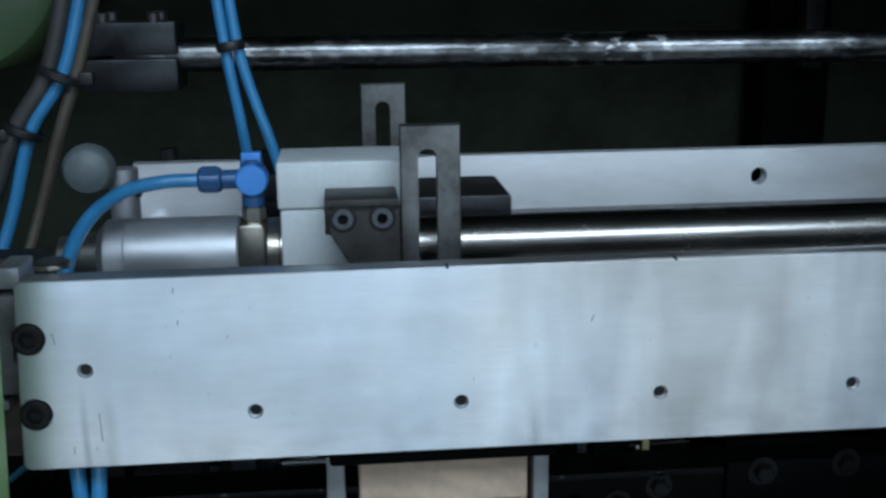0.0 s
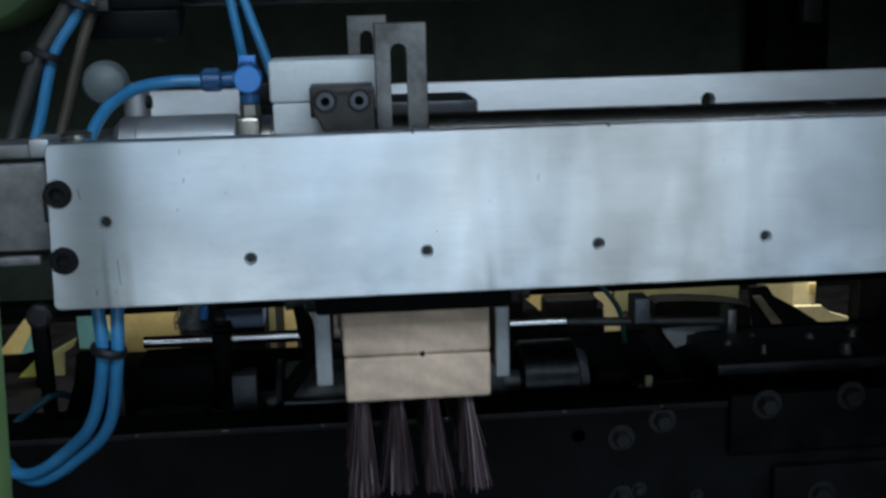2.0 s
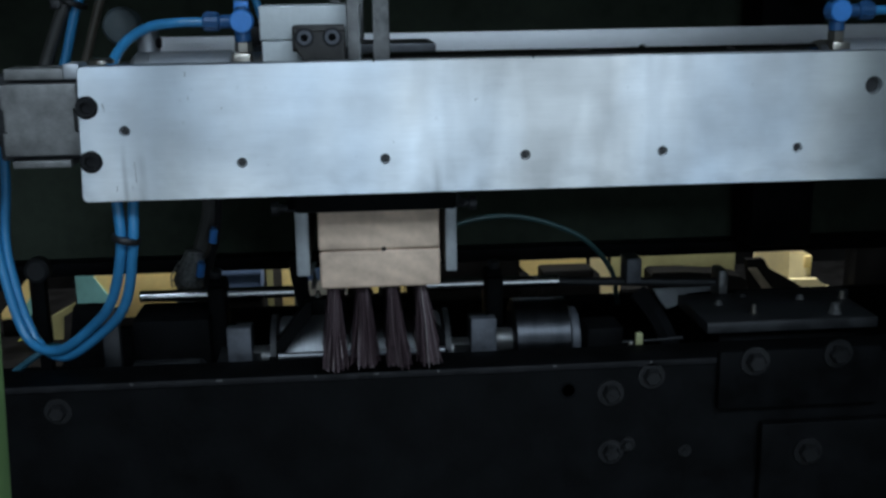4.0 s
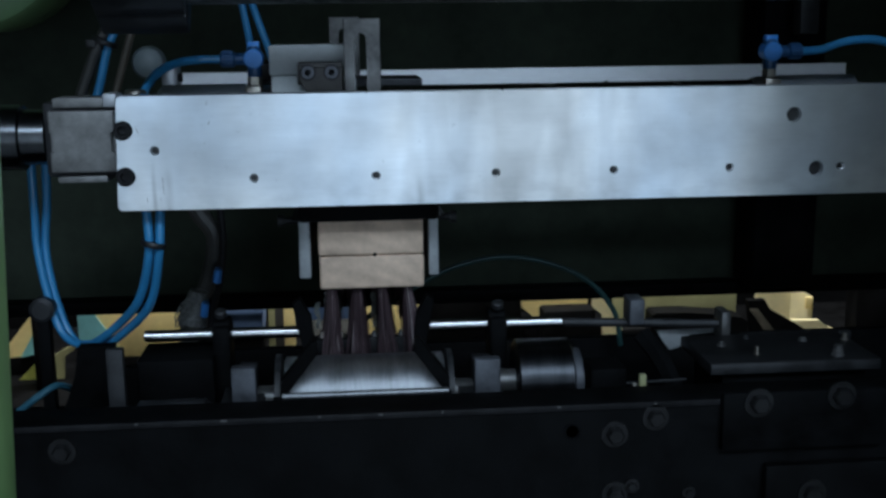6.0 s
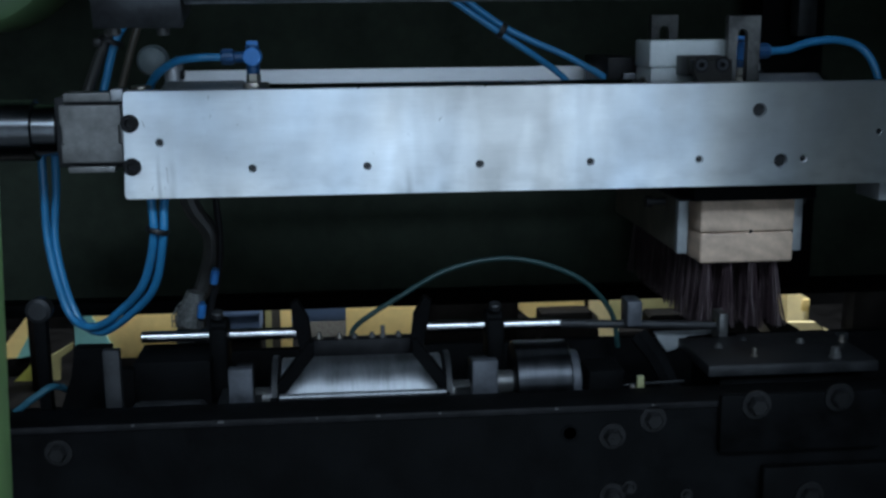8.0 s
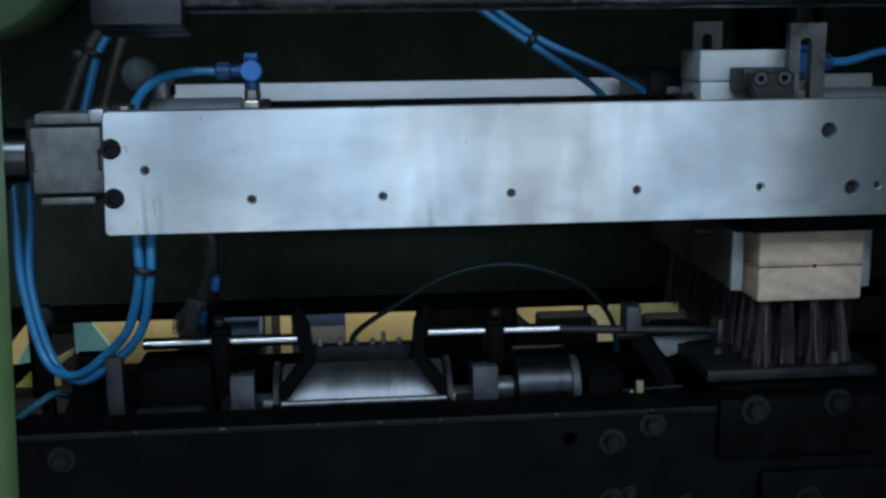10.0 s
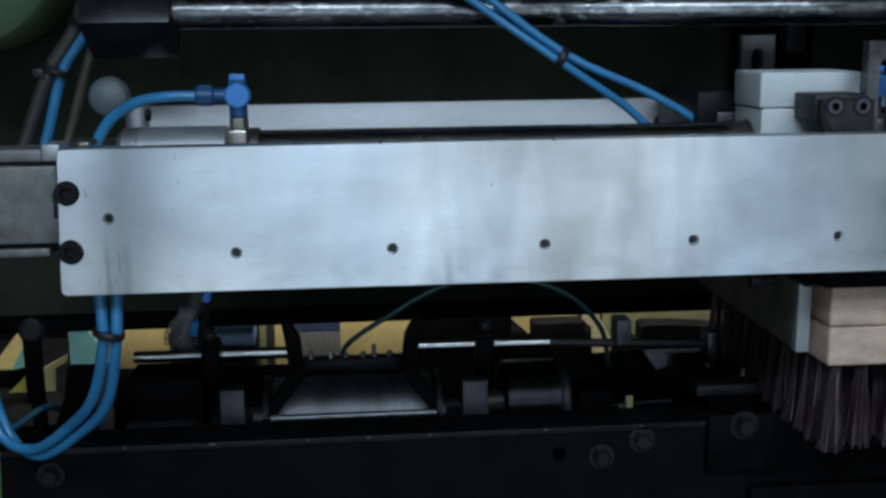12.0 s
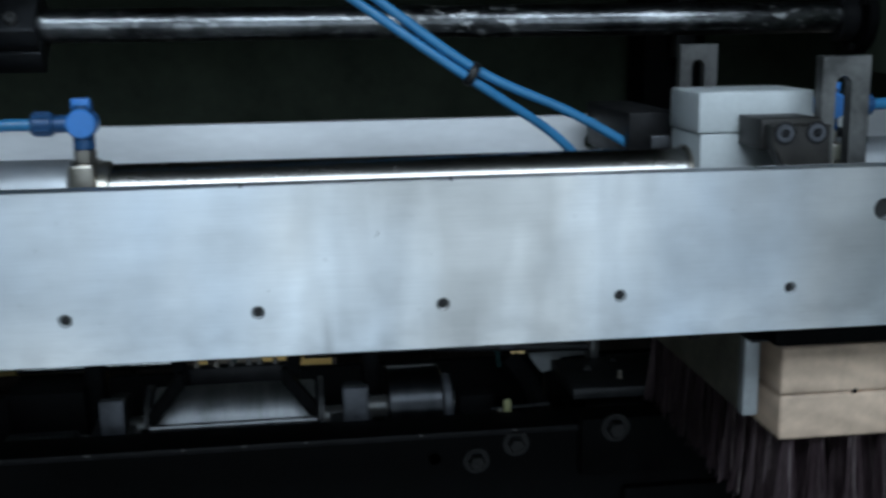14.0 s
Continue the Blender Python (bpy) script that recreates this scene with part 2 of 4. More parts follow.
M = dict(
    alu=brushed("brushed_aluminium", (0.75, 0.775, 0.80), 0.37),
    alu_edge=mat("milled_aluminium_edge", (0.72, 0.74, 0.76), 0.35, 0.9, 90, 0.1, 0.05, (0.2, 1, 1)),
    barrel=mat("anodised_barrel", (0.50, 0.52, 0.545), 0.48, 0.8, 40, 0.08, 0.03),
    chrome=mat("ground_steel_rod", (0.45, 0.45, 0.45), 0.2, 1.0, 50, 0.08, 0.02, (0.3, 1, 1)),
    worn=scratched("worn_steel_shaft"),
    roller=mat("worn_roller_steel", (0.27, 0.278, 0.29), 0.48, 1.0, 30, 0.3, 0.1, (3, 0.6, 0.6)),
    roller_dark=mat("dark_roller_steel", (0.04, 0.042, 0.046), 0.33, 1.0, 30, 0.3, 0.1, (3, 0.6, 0.6)),
    # near-black steel of the stop plate, block carriers and lever handle
    blackish=mat("blackish_steel", (0.010, 0.0105, 0.0115), 0.5, 0.0, 50, 0.4, 0.15, spec=0.25),
    spindle=mat("dark_ground_spindle", (0.15, 0.16, 0.17), 0.24, 1.0, 40, 0.2, 0.03, (1, 1, 1)),
    bracket=mat("browned_steel_bracket", (0.026, 0.024, 0.022), 0.5, 0.2, 60, 0.4, 0.12),
    lime=mat("lime_board", (0.42, 0.46, 0.10), 0.6, 0.0, 18, 0.12, 0.05),
    bolt=mat("black_bolt", (0.007, 0.007, 0.0075), 0.3, 0.0, 90, 0.3, 0.15, spec=0.45),
    block=mat("oily_grey_steel", (0.075, 0.08, 0.092), 0.5, 0.4, 50, 0.35, 0.15),
    rod=mat("oiled_steel_tube", (0.31, 0.30, 0.285), 0.25, 1.0, 50, 0.12, 0.0, (0.3, 1, 1)),
    green_light=mat("light_green_paint", (0.30, 0.50, 0.19), 0.45, 0.0, 22, 0.12, 0.1),
    blued=mat("blued_clamp_steel", (0.05, 0.053, 0.058), 0.36, 0.8, 50, 0.25, 0.08),
    jaw=mat("oily_jaw_steel", (0.13, 0.12, 0.095), 0.5, 0.3, 40, 0.4, 0.15),
    hose_teal=mat("dusty_teal_hose", (0.03, 0.12, 0.17), 0.5, 0.0, 40, 0.2, 0.05),
    matte=mat("matte_aluminium", (0.84, 0.86, 0.885), 0.38, 0.6, 14, 0.07, 0.06, (1, 1, 3)),
    fitting_dark=mat("dark_blue_fitting", (0.022, 0.085, 0.21), 0.36, 0.1, 60, 0.15, 0.05),
    hose_green=mat("dark_green_hose", (0.016, 0.05, 0.05), 0.4, 0.0, 60, 0.2, 0.0),
    braid=mat("braided_sleeve", (0.13, 0.135, 0.13), 0.55, 0.2, 300, 0.6, 0.6),
    steel=mat("dull_steel", (0.135, 0.135, 0.133), 0.42, 0.7, 45, 0.45, 0.15),
    nickel=mat("nickel_brass", (0.38, 0.355, 0.31), 0.3, 0.95, 90, 0.12, 0.04),
    black=mat("black_oxide", (0.012, 0.012, 0.013), 0.45, 0.0, 80, 0.4, 0.15, spec=0.15),
    dark=mat("dark_machined_steel", (0.028, 0.029, 0.031), 0.5, 0.4, 60, 0.4, 0.15),
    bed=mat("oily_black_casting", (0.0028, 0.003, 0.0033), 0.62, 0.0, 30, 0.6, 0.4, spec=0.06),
    grey=mat("grey_painted_bracket", (0.33, 0.35, 0.36), 0.5, 0.3, 70, 0.15, 0.1),
    white=mat("white_plastic", (0.60, 0.64, 0.65), 0.42, 0.0, 45, 0.07, 0.04, (1, 1, 1), None, 0.0, 8),
    wood=wood("pine_wood"),
    bristle=bristles("dark_bristle"),
    hose=mat("blue_air_hose", (0.036, 0.22, 0.45), 0.34, 0.0, 40, 0.12, 0.03, (1, 1, 1), None, 0.25),
    hose_brown=mat("brown_grey_hose", (0.085, 0.072, 0.055), 0.4, 0.0, 50, 0.2, 0.05),
    hose_grey=mat("grey_hose", (0.045, 0.044, 0.041), 0.45, 0.0, 50, 0.2, 0.05),
    fitting=mat("blue_fitting", (0.05, 0.23, 0.62), 0.36, 0.1, 60, 0.1, 0.03),
    tie=mat("black_cable_tie", (0.012, 0.012, 0.013), 0.45, 0.0, 60, 0.2, 0.0),
    green=mat("green_machine_paint", (0.115, 0.21, 0.09), 0.42, 0.0, 22, 0.12, 0.1, (1, 1, 1), None, 0.15),
    green_dark=mat("dark_green_panel", (0.043, 0.053, 0.039), 0.7, 0.0, 14, 0.25, 0.1, spec=0.06),
    yellow=mat("yellow_board", (0.74, 0.60, 0.26), 0.6, 0.0, 18, 0.12, 0.05),
    teal=mat("teal_print", (0.17, 0.42, 0.44), 0.6, 0.0, 18, 0.15, 0.05),
    cream=mat("cream_board", (0.74, 0.66, 0.38), 0.6, 0.0, 18, 0.12, 0.05),
    bluebox=mat("slate_blue_plastic", (0.12, 0.19, 0.34), 0.5, 0.0, 30, 0.12, 0.05),
    olive=mat("olive_board", (0.28, 0.28, 0.14), 0.6, 0.0, 18, 0.15, 0.05),
    plaster=mat("hall_plaster", (0.34, 0.36, 0.38), 0.8, 0.0, 3, 0.1, 0.1),
    concrete=mat("hall_concrete", (0.18, 0.18, 0.18), 0.8, 0.0, 4, 0.2, 0.2),
)


# ---- mesh helpers ----
def mesh_of(name, bm, material, smooth=True):
    me = bpy.data.meshes.new(name)
    bm.to_mesh(me)
    bm.free()
    me.materials.append(material)
    if smooth:
        for p in me.polygons:
            p.use_smooth = True
        me.set_sharp_from_angle(angle=radians(32))
    return me


def part(name, bm, material, parent=None, label=""):
    ob = new(name, mesh_of(name, bm, material))
    if parent is not None:
        ob.parent = parent
    if label:
        tagged(ob, label)
    return ob


def thing(name, label, category, group="", kind=""):
    return tagged(new(name), label, category, group, kind)


def box(x0, x1, y0, y1, z0, z1, bevel=0.0008, bm=None, seg=2):
    b = bmesh.new()
    bmesh.ops.create_cube(b, size=1, matrix=Matrix.Translation(((x0 + x1) / 2, (y0 + y1) / 2, (z0 + z1) / 2)) @ Matrix.Diagonal((x1 - x0, y1 - y0, z1 - z0, 1)))
    if bevel:
        bmesh.ops.bevel(b, geom=b.edges[:], offset=bevel, segments=seg, affect="EDGES", profile=0.5)
    return join(bm, b)


def join(bm, b):
    if bm is None:
        return b
    me = bpy.data.meshes.new("tmp")
    b.to_mesh(me)
    b.free()
    bm.from_mesh(me)
    bpy.data.meshes.remove(me)
    return bm


def lathe(profile, origin=(0, 0, 0), axis=(1, 0, 0), seg=32, bm=None):
    """profile: (distance along the axis, radius) pairs, turned about the axis and closed at both ends."""
    b = bmesh.new()
    q = Vector((0, 0, 1)).rotation_difference(Vector(axis).normalized()).to_matrix()
    rings = []
    for d, r in profile:
        rings.append([b.verts.new(Vector(origin) + q @ Vector((r * math.cos(2 * math.pi * k / seg), r * math.sin(2 * math.pi * k / seg), d))) for k in range(seg)])
    for a, c in zip(rings, rings[1:]):
        for k in range(seg):
            b.faces.new((a[k], a[(k + 1) % seg], c[(k + 1) % seg], c[k]))
    b.faces.new(rings[0][::-1])
    b.faces.new(rings[-1])
    bmesh.ops.recalc_face_normals(b, faces=b.faces[:])
    return join(bm, b)


def rod(p0, p1, r, seg=20, bm=None, chamfer=0.0006, r1=None):
    p0, p1 = Vector(p0), Vector(p1)
    n = (p1 - p0).length
    c = min(chamfer, r * 0.4, n * 0.3)
    r1 = r if r1 is None else r1
    return lathe([(0, r - c), (c, r), (n - c, r1), (n, r1 - c)], p0, p1 - p0, seg, bm)


def curve_points(pts, steps=8):
    """Catmull-Rom through the points."""
    P = [Vector(p) for p in pts]
    P = [P[0] * 2 - P[1]] + P + [P[-1] * 2 - P[-2]]
    out = []
    for i in range(1, len(P) - 2):
        for s in range(steps):
            t = s / steps
            a, b, c, d = P[i - 1], P[i], P[i + 1], P[i + 2]
            out.append(0.5 * (2 * b + (c - a) * t + (2 * a - 5 * b + 4 * c - d) * t * t + (3 * b - a - 3 * c + d) * t ** 3))
    return out + [P[-2]]


def sweep(pts, r, seg=12, bm=None, steps=8):
    b = bmesh.new()
    C = curve_points(pts, steps)
    up, rings = Vector((0.3, 0.9, 0.2)), []
    for i, p in enumerate(C):
        t = (C[min(i + 1, len(C) - 1)] - C[max(i - 1, 0)]).normalized()
        s = t.cross(up).normalized()
        u = s.cross(t).normalized()
        up = u
        rings.append([b.verts.new(p + r * (math.cos(2 * math.pi * k / seg) * s + math.sin(2 * math.pi * k / seg) * u)) for k in range(seg)])
    for a, c in zip(rings, rings[1:]):
        for k in range(seg):
            b.faces.new((a[k], a[(k + 1) % seg], c[(k + 1) % seg], c[k]))
    b.faces.new(rings[0][::-1])
    b.faces.new(rings[-1])
    bmesh.ops.recalc_face_normals(b, faces=b.faces[:])
    return join(bm, b)


def extrude(outline, y0, y1, bevel=0.0006, bm=None):
    """A plate from an outline in x and z."""
    b = bmesh.new()
    front = [b.verts.new((x, y0, z)) for x, z in outline]
    back = [b.verts.new((x, y1, z)) for x, z in outline]
    n = len(outline)
    f = [b.faces.new(front), b.faces.new(back[::-1])]
    for k in range(n):
        b.faces.new((front[k], back[k], back[(k + 1) % n], front[(k + 1) % n]))
    bmesh.ops.recalc_face_normals(b, faces=b.faces[:])
    if bevel:
        rim = [e for e in b.edges if any(q in f for q in e.link_faces)]
        bmesh.ops.bevel(b, geom=rim, offset=bevel, segments=1, affect="EDGES")
    return join(bm, b)


def cut(bm, cutter):
    """bm less the solid of cutter, as a new bmesh."""
    a = bpy.data.objects.new("a", mesh_of("a", bm, M["steel"], False))
    c = bpy.data.objects.new("c", mesh_of("c", cutter, M["steel"], False))
    scene.collection.objects.link(a)
    scene.collection.objects.link(c)
    mod = a.modifiers.new("cut", "BOOLEAN")
    mod.operation, mod.solver, mod.object = "DIFFERENCE", "EXACT", c
    dg = bpy.context.evaluated_depsgraph_get()
    me = bpy.data.meshes.new_from_object(a.evaluated_get(dg))
    out = bmesh.new()
    out.from_mesh(me)
    for o in (a, c):
        d = o.data
        bpy.data.objects.remove(o)
        bpy.data.meshes.remove(d)
    bpy.data.meshes.remove(me)
    return out


def socket_screw(x, y, z, r, parent, axis=(0, -1, 0), depth=0.006, label="black socket head screw"):
    """A cap screw whose head stands on y and looks along axis."""
    b = lathe([(0, r), (depth * 0.85, r), (depth, r * 0.86), (depth, r * 0.55), (depth * 0.35, r * 0.5)], (x, y, z), axis, 24)
    return part("screw", b, M["black"], parent, label)


def hex_bolt(x, y, z, r, parent, axis=(0, -1, 0), material="bolt"):
    b = lathe([(0, r * 1.5), (0.0015, r * 1.5)], (x, y, z), axis, 20)
    o = Vector((x, y, z)) + Vector(axis) * 0.0015
    lathe([(0, r), (r * 0.75, r), (r * 0.95, r * 0.8)], o, axis, 6, b)
    return part("bolt", b, M[material], parent)


beam_riders, carriage_riders = [], []

# ---- the hall behind the camera and the machine's housing ----
def plane_box(name, x0, x1, y0, y1, z0, z1, material, label, category="wall"):
    return tagged(part(name, box(x0, x1, y0, y1, z0, z1, 0), M[material]), label, category, kind="structure")


plane_box("floor", -2.6, 2.6, -2.6, 2.6, -1.25, -1.2, "concrete", "grey concrete floor of the hall", "floor")
plane_box("wall_south", -2.6, 2.6, -2.6, -2.5, -1.2, 1.7, "plaster", "grey plastered hall wall")
plane_box("wall_west", -2.7, -2.6, -2.5, 2.5, -1.2, 1.7, "plaster", "grey plastered hall wall")
plane_box("wall_east", 2.6, 2.7, -2.5, 2.5, -1.2, 1.7, "plaster", "grey plastered hall wall")
plane_box("wall_north", -2.6, 2.6, 2.5, 2.6, -1.2, 1.7, "plaster", "grey plastered hall wall")
plane_box("ceiling", -2.6, 2.6, -2.6, 2.6, 1.7, 1.75, "plaster", "pale hall ceiling", "ceiling")


def housing():
    h = thing("machine_housing", "dark green machine housing, its roof and sides unseen and added for shade", "machine housing")
    part("back_panel", box(-0.9, 0.9, 1.15, 1.16, -0.308, 0.45, 0.002), M["green_dark"], h)
    # Sides and roof are unseen, added to keep the working space dark.
    part("side_shade", box(-0.92, -0.9, 0.15, 1.16, -1.2, 0.45, 0.002), M["green_dark"], h)
    part("side_shade", box(0.9, 0.92, 0.15, 1.16, -1.2, 0.45, 0.002), M["green_dark"], h)
    part("roof_shade", box(-0.9, 0.9, 0.15, 1.16, 0.45, 0.46, 0.002), M["green_dark"], h)
    part("column", box(0.405, 0.47, 1.07, 1.13, -0.287, 0.45, 0.004), M["bed"], h, "dark upright column")
    part("upright", box(0.4255, 0.444, 1.03, 1.05, -0.028, 0.45, 0.002), M["dark"], h, "dull grey upright")
    part("lower_rail", box(-0.9, 0.9, 1.125, 1.15, -0.306, -0.292, 0.002), M["bed"], h, "dark lower rail of the back panel")
    return h


housing()


def frame_upright(outline, label):
    """A broad painted upright beside the housing's opening: the frame's left post, and an unseen one added on the
    right.
    """
    b = bmesh.new()
    low = [b.verts.new((x - 1.2 * k, y, -1.2)) for x, y, k in outline]
    high = [b.verts.new((x + 0.45 * k, y, 0.45)) for x, y, k in outline]
    n = len(outline)
    b.faces.new(low[::-1])
    b.faces.new(high)
    for i in range(n):
        b.faces.new((low[i], low[(i + 1) % n], high[(i + 1) % n], high[i]))
    bmesh.ops.recalc_face_normals(b, faces=b.faces[:])
    bmesh.ops.bevel(b, geom=b.edges[:], offset=0.004, segments=3, affect="EDGES", profile=0.5)
    p = thing("machine_post", label, "machine post", "front uprights of the machine")
    part("post", b, M["green_light"], p)
    return p


frame_upright([(-0.162, 0.40, 0.0435), (-0.1352, 0.40, 0.0435), (-0.1352, 0.432, 0.0435), (-0.162, 0.432, 0.0435)], "light green painted upright post of the machine frame")
# Unseen upright added out of view; its reflection darkens the front plate's right end.
frame_upright([(0.43, 0.355, 0), (0.88, 0.355, 0), (0.88, 0.395, 0), (0.43, 0.395, 0)], "unseen light green upright added to darken the beam's right end")


def green_drum():
    d = thing("drum_cover", "pale green painted round cover with a rounded rim", "machine cover")
    b = lathe([(0, 0.08), (0.004, 0.09), (0.012, 0.095), (0.09, 0.095), (0.1, 0.09)], (-0.327, 0.98, 0.077), (0, 1, 0), 56)
    part("cover", b, M["green"], d)
    part("boss", lathe([(0, 0.02), (0.012, 0.022), (0.02, 0.022)], (-0.327, 0.965, 0.085), (0, 1, 0), 24), M["dark"], d)
    return d


green_drum()


def far_shaft():
    """The shaft turns with its clamp, so its parts are built about its own axis."""
    s = thing("drive_shaft", "worn and scratched steel drive shaft with a dark split clamp", "shaft")
    part("shaft", lathe([(0, 0.0105), (0.001, 0.0112), (0.3, 0.0112), (0.301, 0.0108), (0.33, 0.0108), (0.331, 0.0112), (0.62, 0.0112)], (-0.15, 0, 0), (1, 0, -0.003), 40), M["worn"], s)
    for z0, z1 in ((0.001, 0.0215), (-0.0215, -0.001)):
        part("clamp_half", box(-0.1665, -0.109, -0.0225, 0.0225, z0, z1, 0.0012), M["blued"], s)
    for x in (-0.154, -0.123):
        for y in (-0.0155, 0.0155):
            part("clamp_screw", lathe([(0, 0.0042), (0.005, 0.0042), (0.0058, 0.0036), (0.0058, 0.002), (0.003, 0.0018)], (x, y, 0.0214), (0, 0, 1), 18), M["steel"], s)
    part("end_collar", lathe([(0, 0.016), (0.001, 0.017), (0.012, 0.017), (0.013, 0.016)], (0.447, 0, -0.0015), (1, 0, 0), 32), M["black"], s)
    return s


SHAFT = far_shaft()
p = thing("shaft_stand", "dark green painted side frame plate holding the guide shaft", "machine frame")
part("plate", box(0.468, 0.49, 0.715, 0.795, -0.03, 0.45, 0.003), M["green_dark"], p)
part("bearing_flange", lathe([(0, 0.024), (0.004, 0.026), (0.006, 0.026)], (0.462, 0.755, 0.0095), (1, 0, 0), 32), M["bed"], p, "black round flange")
for a in range(3):
    q = a * 2.094 + 0.5
    part("bolt", lathe([(0, 0.0028), (0.003, 0.0028)], (0.459, 0.755 + 0.021 * math.cos(q), 0.0095 + 0.021 * math.sin(q)), (1, 0, 0), 6), M["bolt"], p)


# ---- the machine bed with its roller table ----
def bed():
    b = thing("machine_bed", "oily black cast machine bed with bolts", "machine bed")
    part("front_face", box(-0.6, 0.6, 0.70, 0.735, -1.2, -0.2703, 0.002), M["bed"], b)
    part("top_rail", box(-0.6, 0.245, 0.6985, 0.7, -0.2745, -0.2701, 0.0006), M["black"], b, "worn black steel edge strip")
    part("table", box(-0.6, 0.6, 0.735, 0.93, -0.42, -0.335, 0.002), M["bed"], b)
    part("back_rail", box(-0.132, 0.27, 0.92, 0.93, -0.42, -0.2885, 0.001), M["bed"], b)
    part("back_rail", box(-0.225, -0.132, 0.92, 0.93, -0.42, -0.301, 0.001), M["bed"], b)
    # Right-hand piece is added to cover the lit bench and keep this strip dark.
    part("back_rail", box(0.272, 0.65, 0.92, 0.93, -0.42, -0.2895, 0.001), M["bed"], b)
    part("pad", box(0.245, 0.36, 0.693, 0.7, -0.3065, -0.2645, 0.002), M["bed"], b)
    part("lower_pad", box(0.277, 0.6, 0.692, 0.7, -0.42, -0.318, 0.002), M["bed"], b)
    for x, y, z, r in ((0.1712, 0.7, -0.2925, 0.0062), (0.1995, 0.7, -0.2815, 0.0062), (0.2695, 0.693, -0.2715, 0.0068), (0.328, 0.693, -0.2685, 0.0068),
                       (0.3105, 0.692, -0.3395, 0.0068), (0.172, 0.7, -0.336, 0.006), (0.184, 0.7, -0.331, 0.0035), (-0.199, 0.7, -0.288, 0.006), (0.225, 0.7, -0.338, 0.003)):
        hex_bolt(x, y, z, r, b)
    for x, n in ((0.0095, 0.003), (-0.0305, 0.0016), (-0.095, 0.004), (-0.151, 0.002), (0.052, 0.0012), (0.131, 0.0022), (0.198, 0.0014)):
        part("chip", box(x, x + n, 0.6977, 0.6987, -0.2716, -0.2704, 0), M["steel"], b, "bare chipped spot on the edge")
    part("bore", lathe([(0, 0.0062), (0.0006, 0.0062), (0.0006, 0.0045), (-0.004, 0.0045)], (0.1418, 0.7, -0.2895), (0, -1, 0), 20), M["bed"], b)
    return b


bed()


def roller(x0, x1, r, y, z, label, caps=True, material="roller"):
    o = thing("roller", label, "roller", "rollers on the bed")
    part("drum", lathe([(0, r - 0.002), (0.001, r), (x1 - x0 - 0.001, r), (x1 - x0, r - 0.002)], (x0, y, z), (1, 0, 0), 48), M[material], o)
    part("journal", rod((x0 - 0.03, y, z), (x1 + 0.03, y, z), 0.009), M["steel"], o)
    if caps:
        for x in (x0 - 0.006, x1 + 0.002):
            part("flange", lathe([(0, r + 0.002), (0.004, r + 0.002)], (x, y, z), (1, 0, 0), 36), M["dark"], o)
    return o


roller(-0.0575, 0.061, 0.030, 0.788, -0.2868, "polished steel transport roller on the bed")
# Bar added to give the bright line along the foot of the roller.
def glint_bar():
    g = thing("glint_bar", "round steel bar added for the bright line below the transport roller", "bar")
    part("bar", rod((-0.0573, 0.7445, -0.2718), (0.0613, 0.7445, -0.2718), 0.0026, 16), M["roller"], g)
    for x in (-0.0605, 0.0605):
        part("post", box(x - 0.003, x + 0.003, 0.742, 0.747, -0.336, -0.2725, 0.0005), M["bed"], g)
    return g


glint_bar()
roller(0.1154, 0.157, 0.031, 0.79, -0.281, "shorter dark steel roller on the bed", False, "roller_dark")


def roller_guard():
    g = thing("roller_guard", "black bent guard bars over the transport roller", "guard")
    for xa, xb, d in ((-0.0585, -0.036, 1), (0.062, 0.041, -1)):
        w = 0.004 * d
        part("arm", extrude([(xa, -0.272), (xa + w, -0.272), (xb + w, -0.243), (xb + w, -0.2335), (xb, -0.2335), (xa, -0.262)], 0.747, 0.756), M["bed"], g)
        part("lug", extrude([(xb - 0.004 * d, -0.275), (xb + 0.004 * d, -0.275), (xb - 0.001 * d, -0.229), (xb - 0.009 * d, -0.2145), (xb - 0.0145 * d, -0.2185), (xb - 0.0125 * d, -0.232)], 0.80, 0.808), M["bed"], g)
    part("crossbar", box(-0.042, 0.05, 0.815, 0.827, -0.275, -0.2512, 0.001), M["black"], g)
    for k, x in enumerate((-0.03, -0.0145, -0.003, 0.0105, 0.019, 0.031)):
        h = (0.003, 0.002, 0.0015, 0.002, 0.007, 0.002)[k]
        part("stud", lathe([(0, 0.0028), (0.002, 0.0028), (0.0021, 0.0017), (h + 0.002, 0.0017)], (x, 0.821, -0.2512), (0, 0, 1), 10), M["nickel" if k in (0, 1) else "steel"], g)
    return g


roller_guard()


def bearing_block(x0, x1):
    b = thing("bearing_block", "dull steel bearing block beside the roller", "bearing block", "bearing blocks")
    part("block", box(x0, x1, 0.752, 0.762, -0.31, -0.2523, 0.001), M["block"], b)
    part("carrier", box(x0 + 0.002, x1 - 0.002, 0.762, 0.80, -0.31, -0.262, 0.001), M["blackish"], b)
    part("foot", box(x0 - 0.01, x1 + 0.004, 0.753, 0.80, -0.31, -0.281, 0.001), M["dark"], b)
    return b


bearing_block(-0.093, -0.076)
bearing_block(0.081, 0.0995)


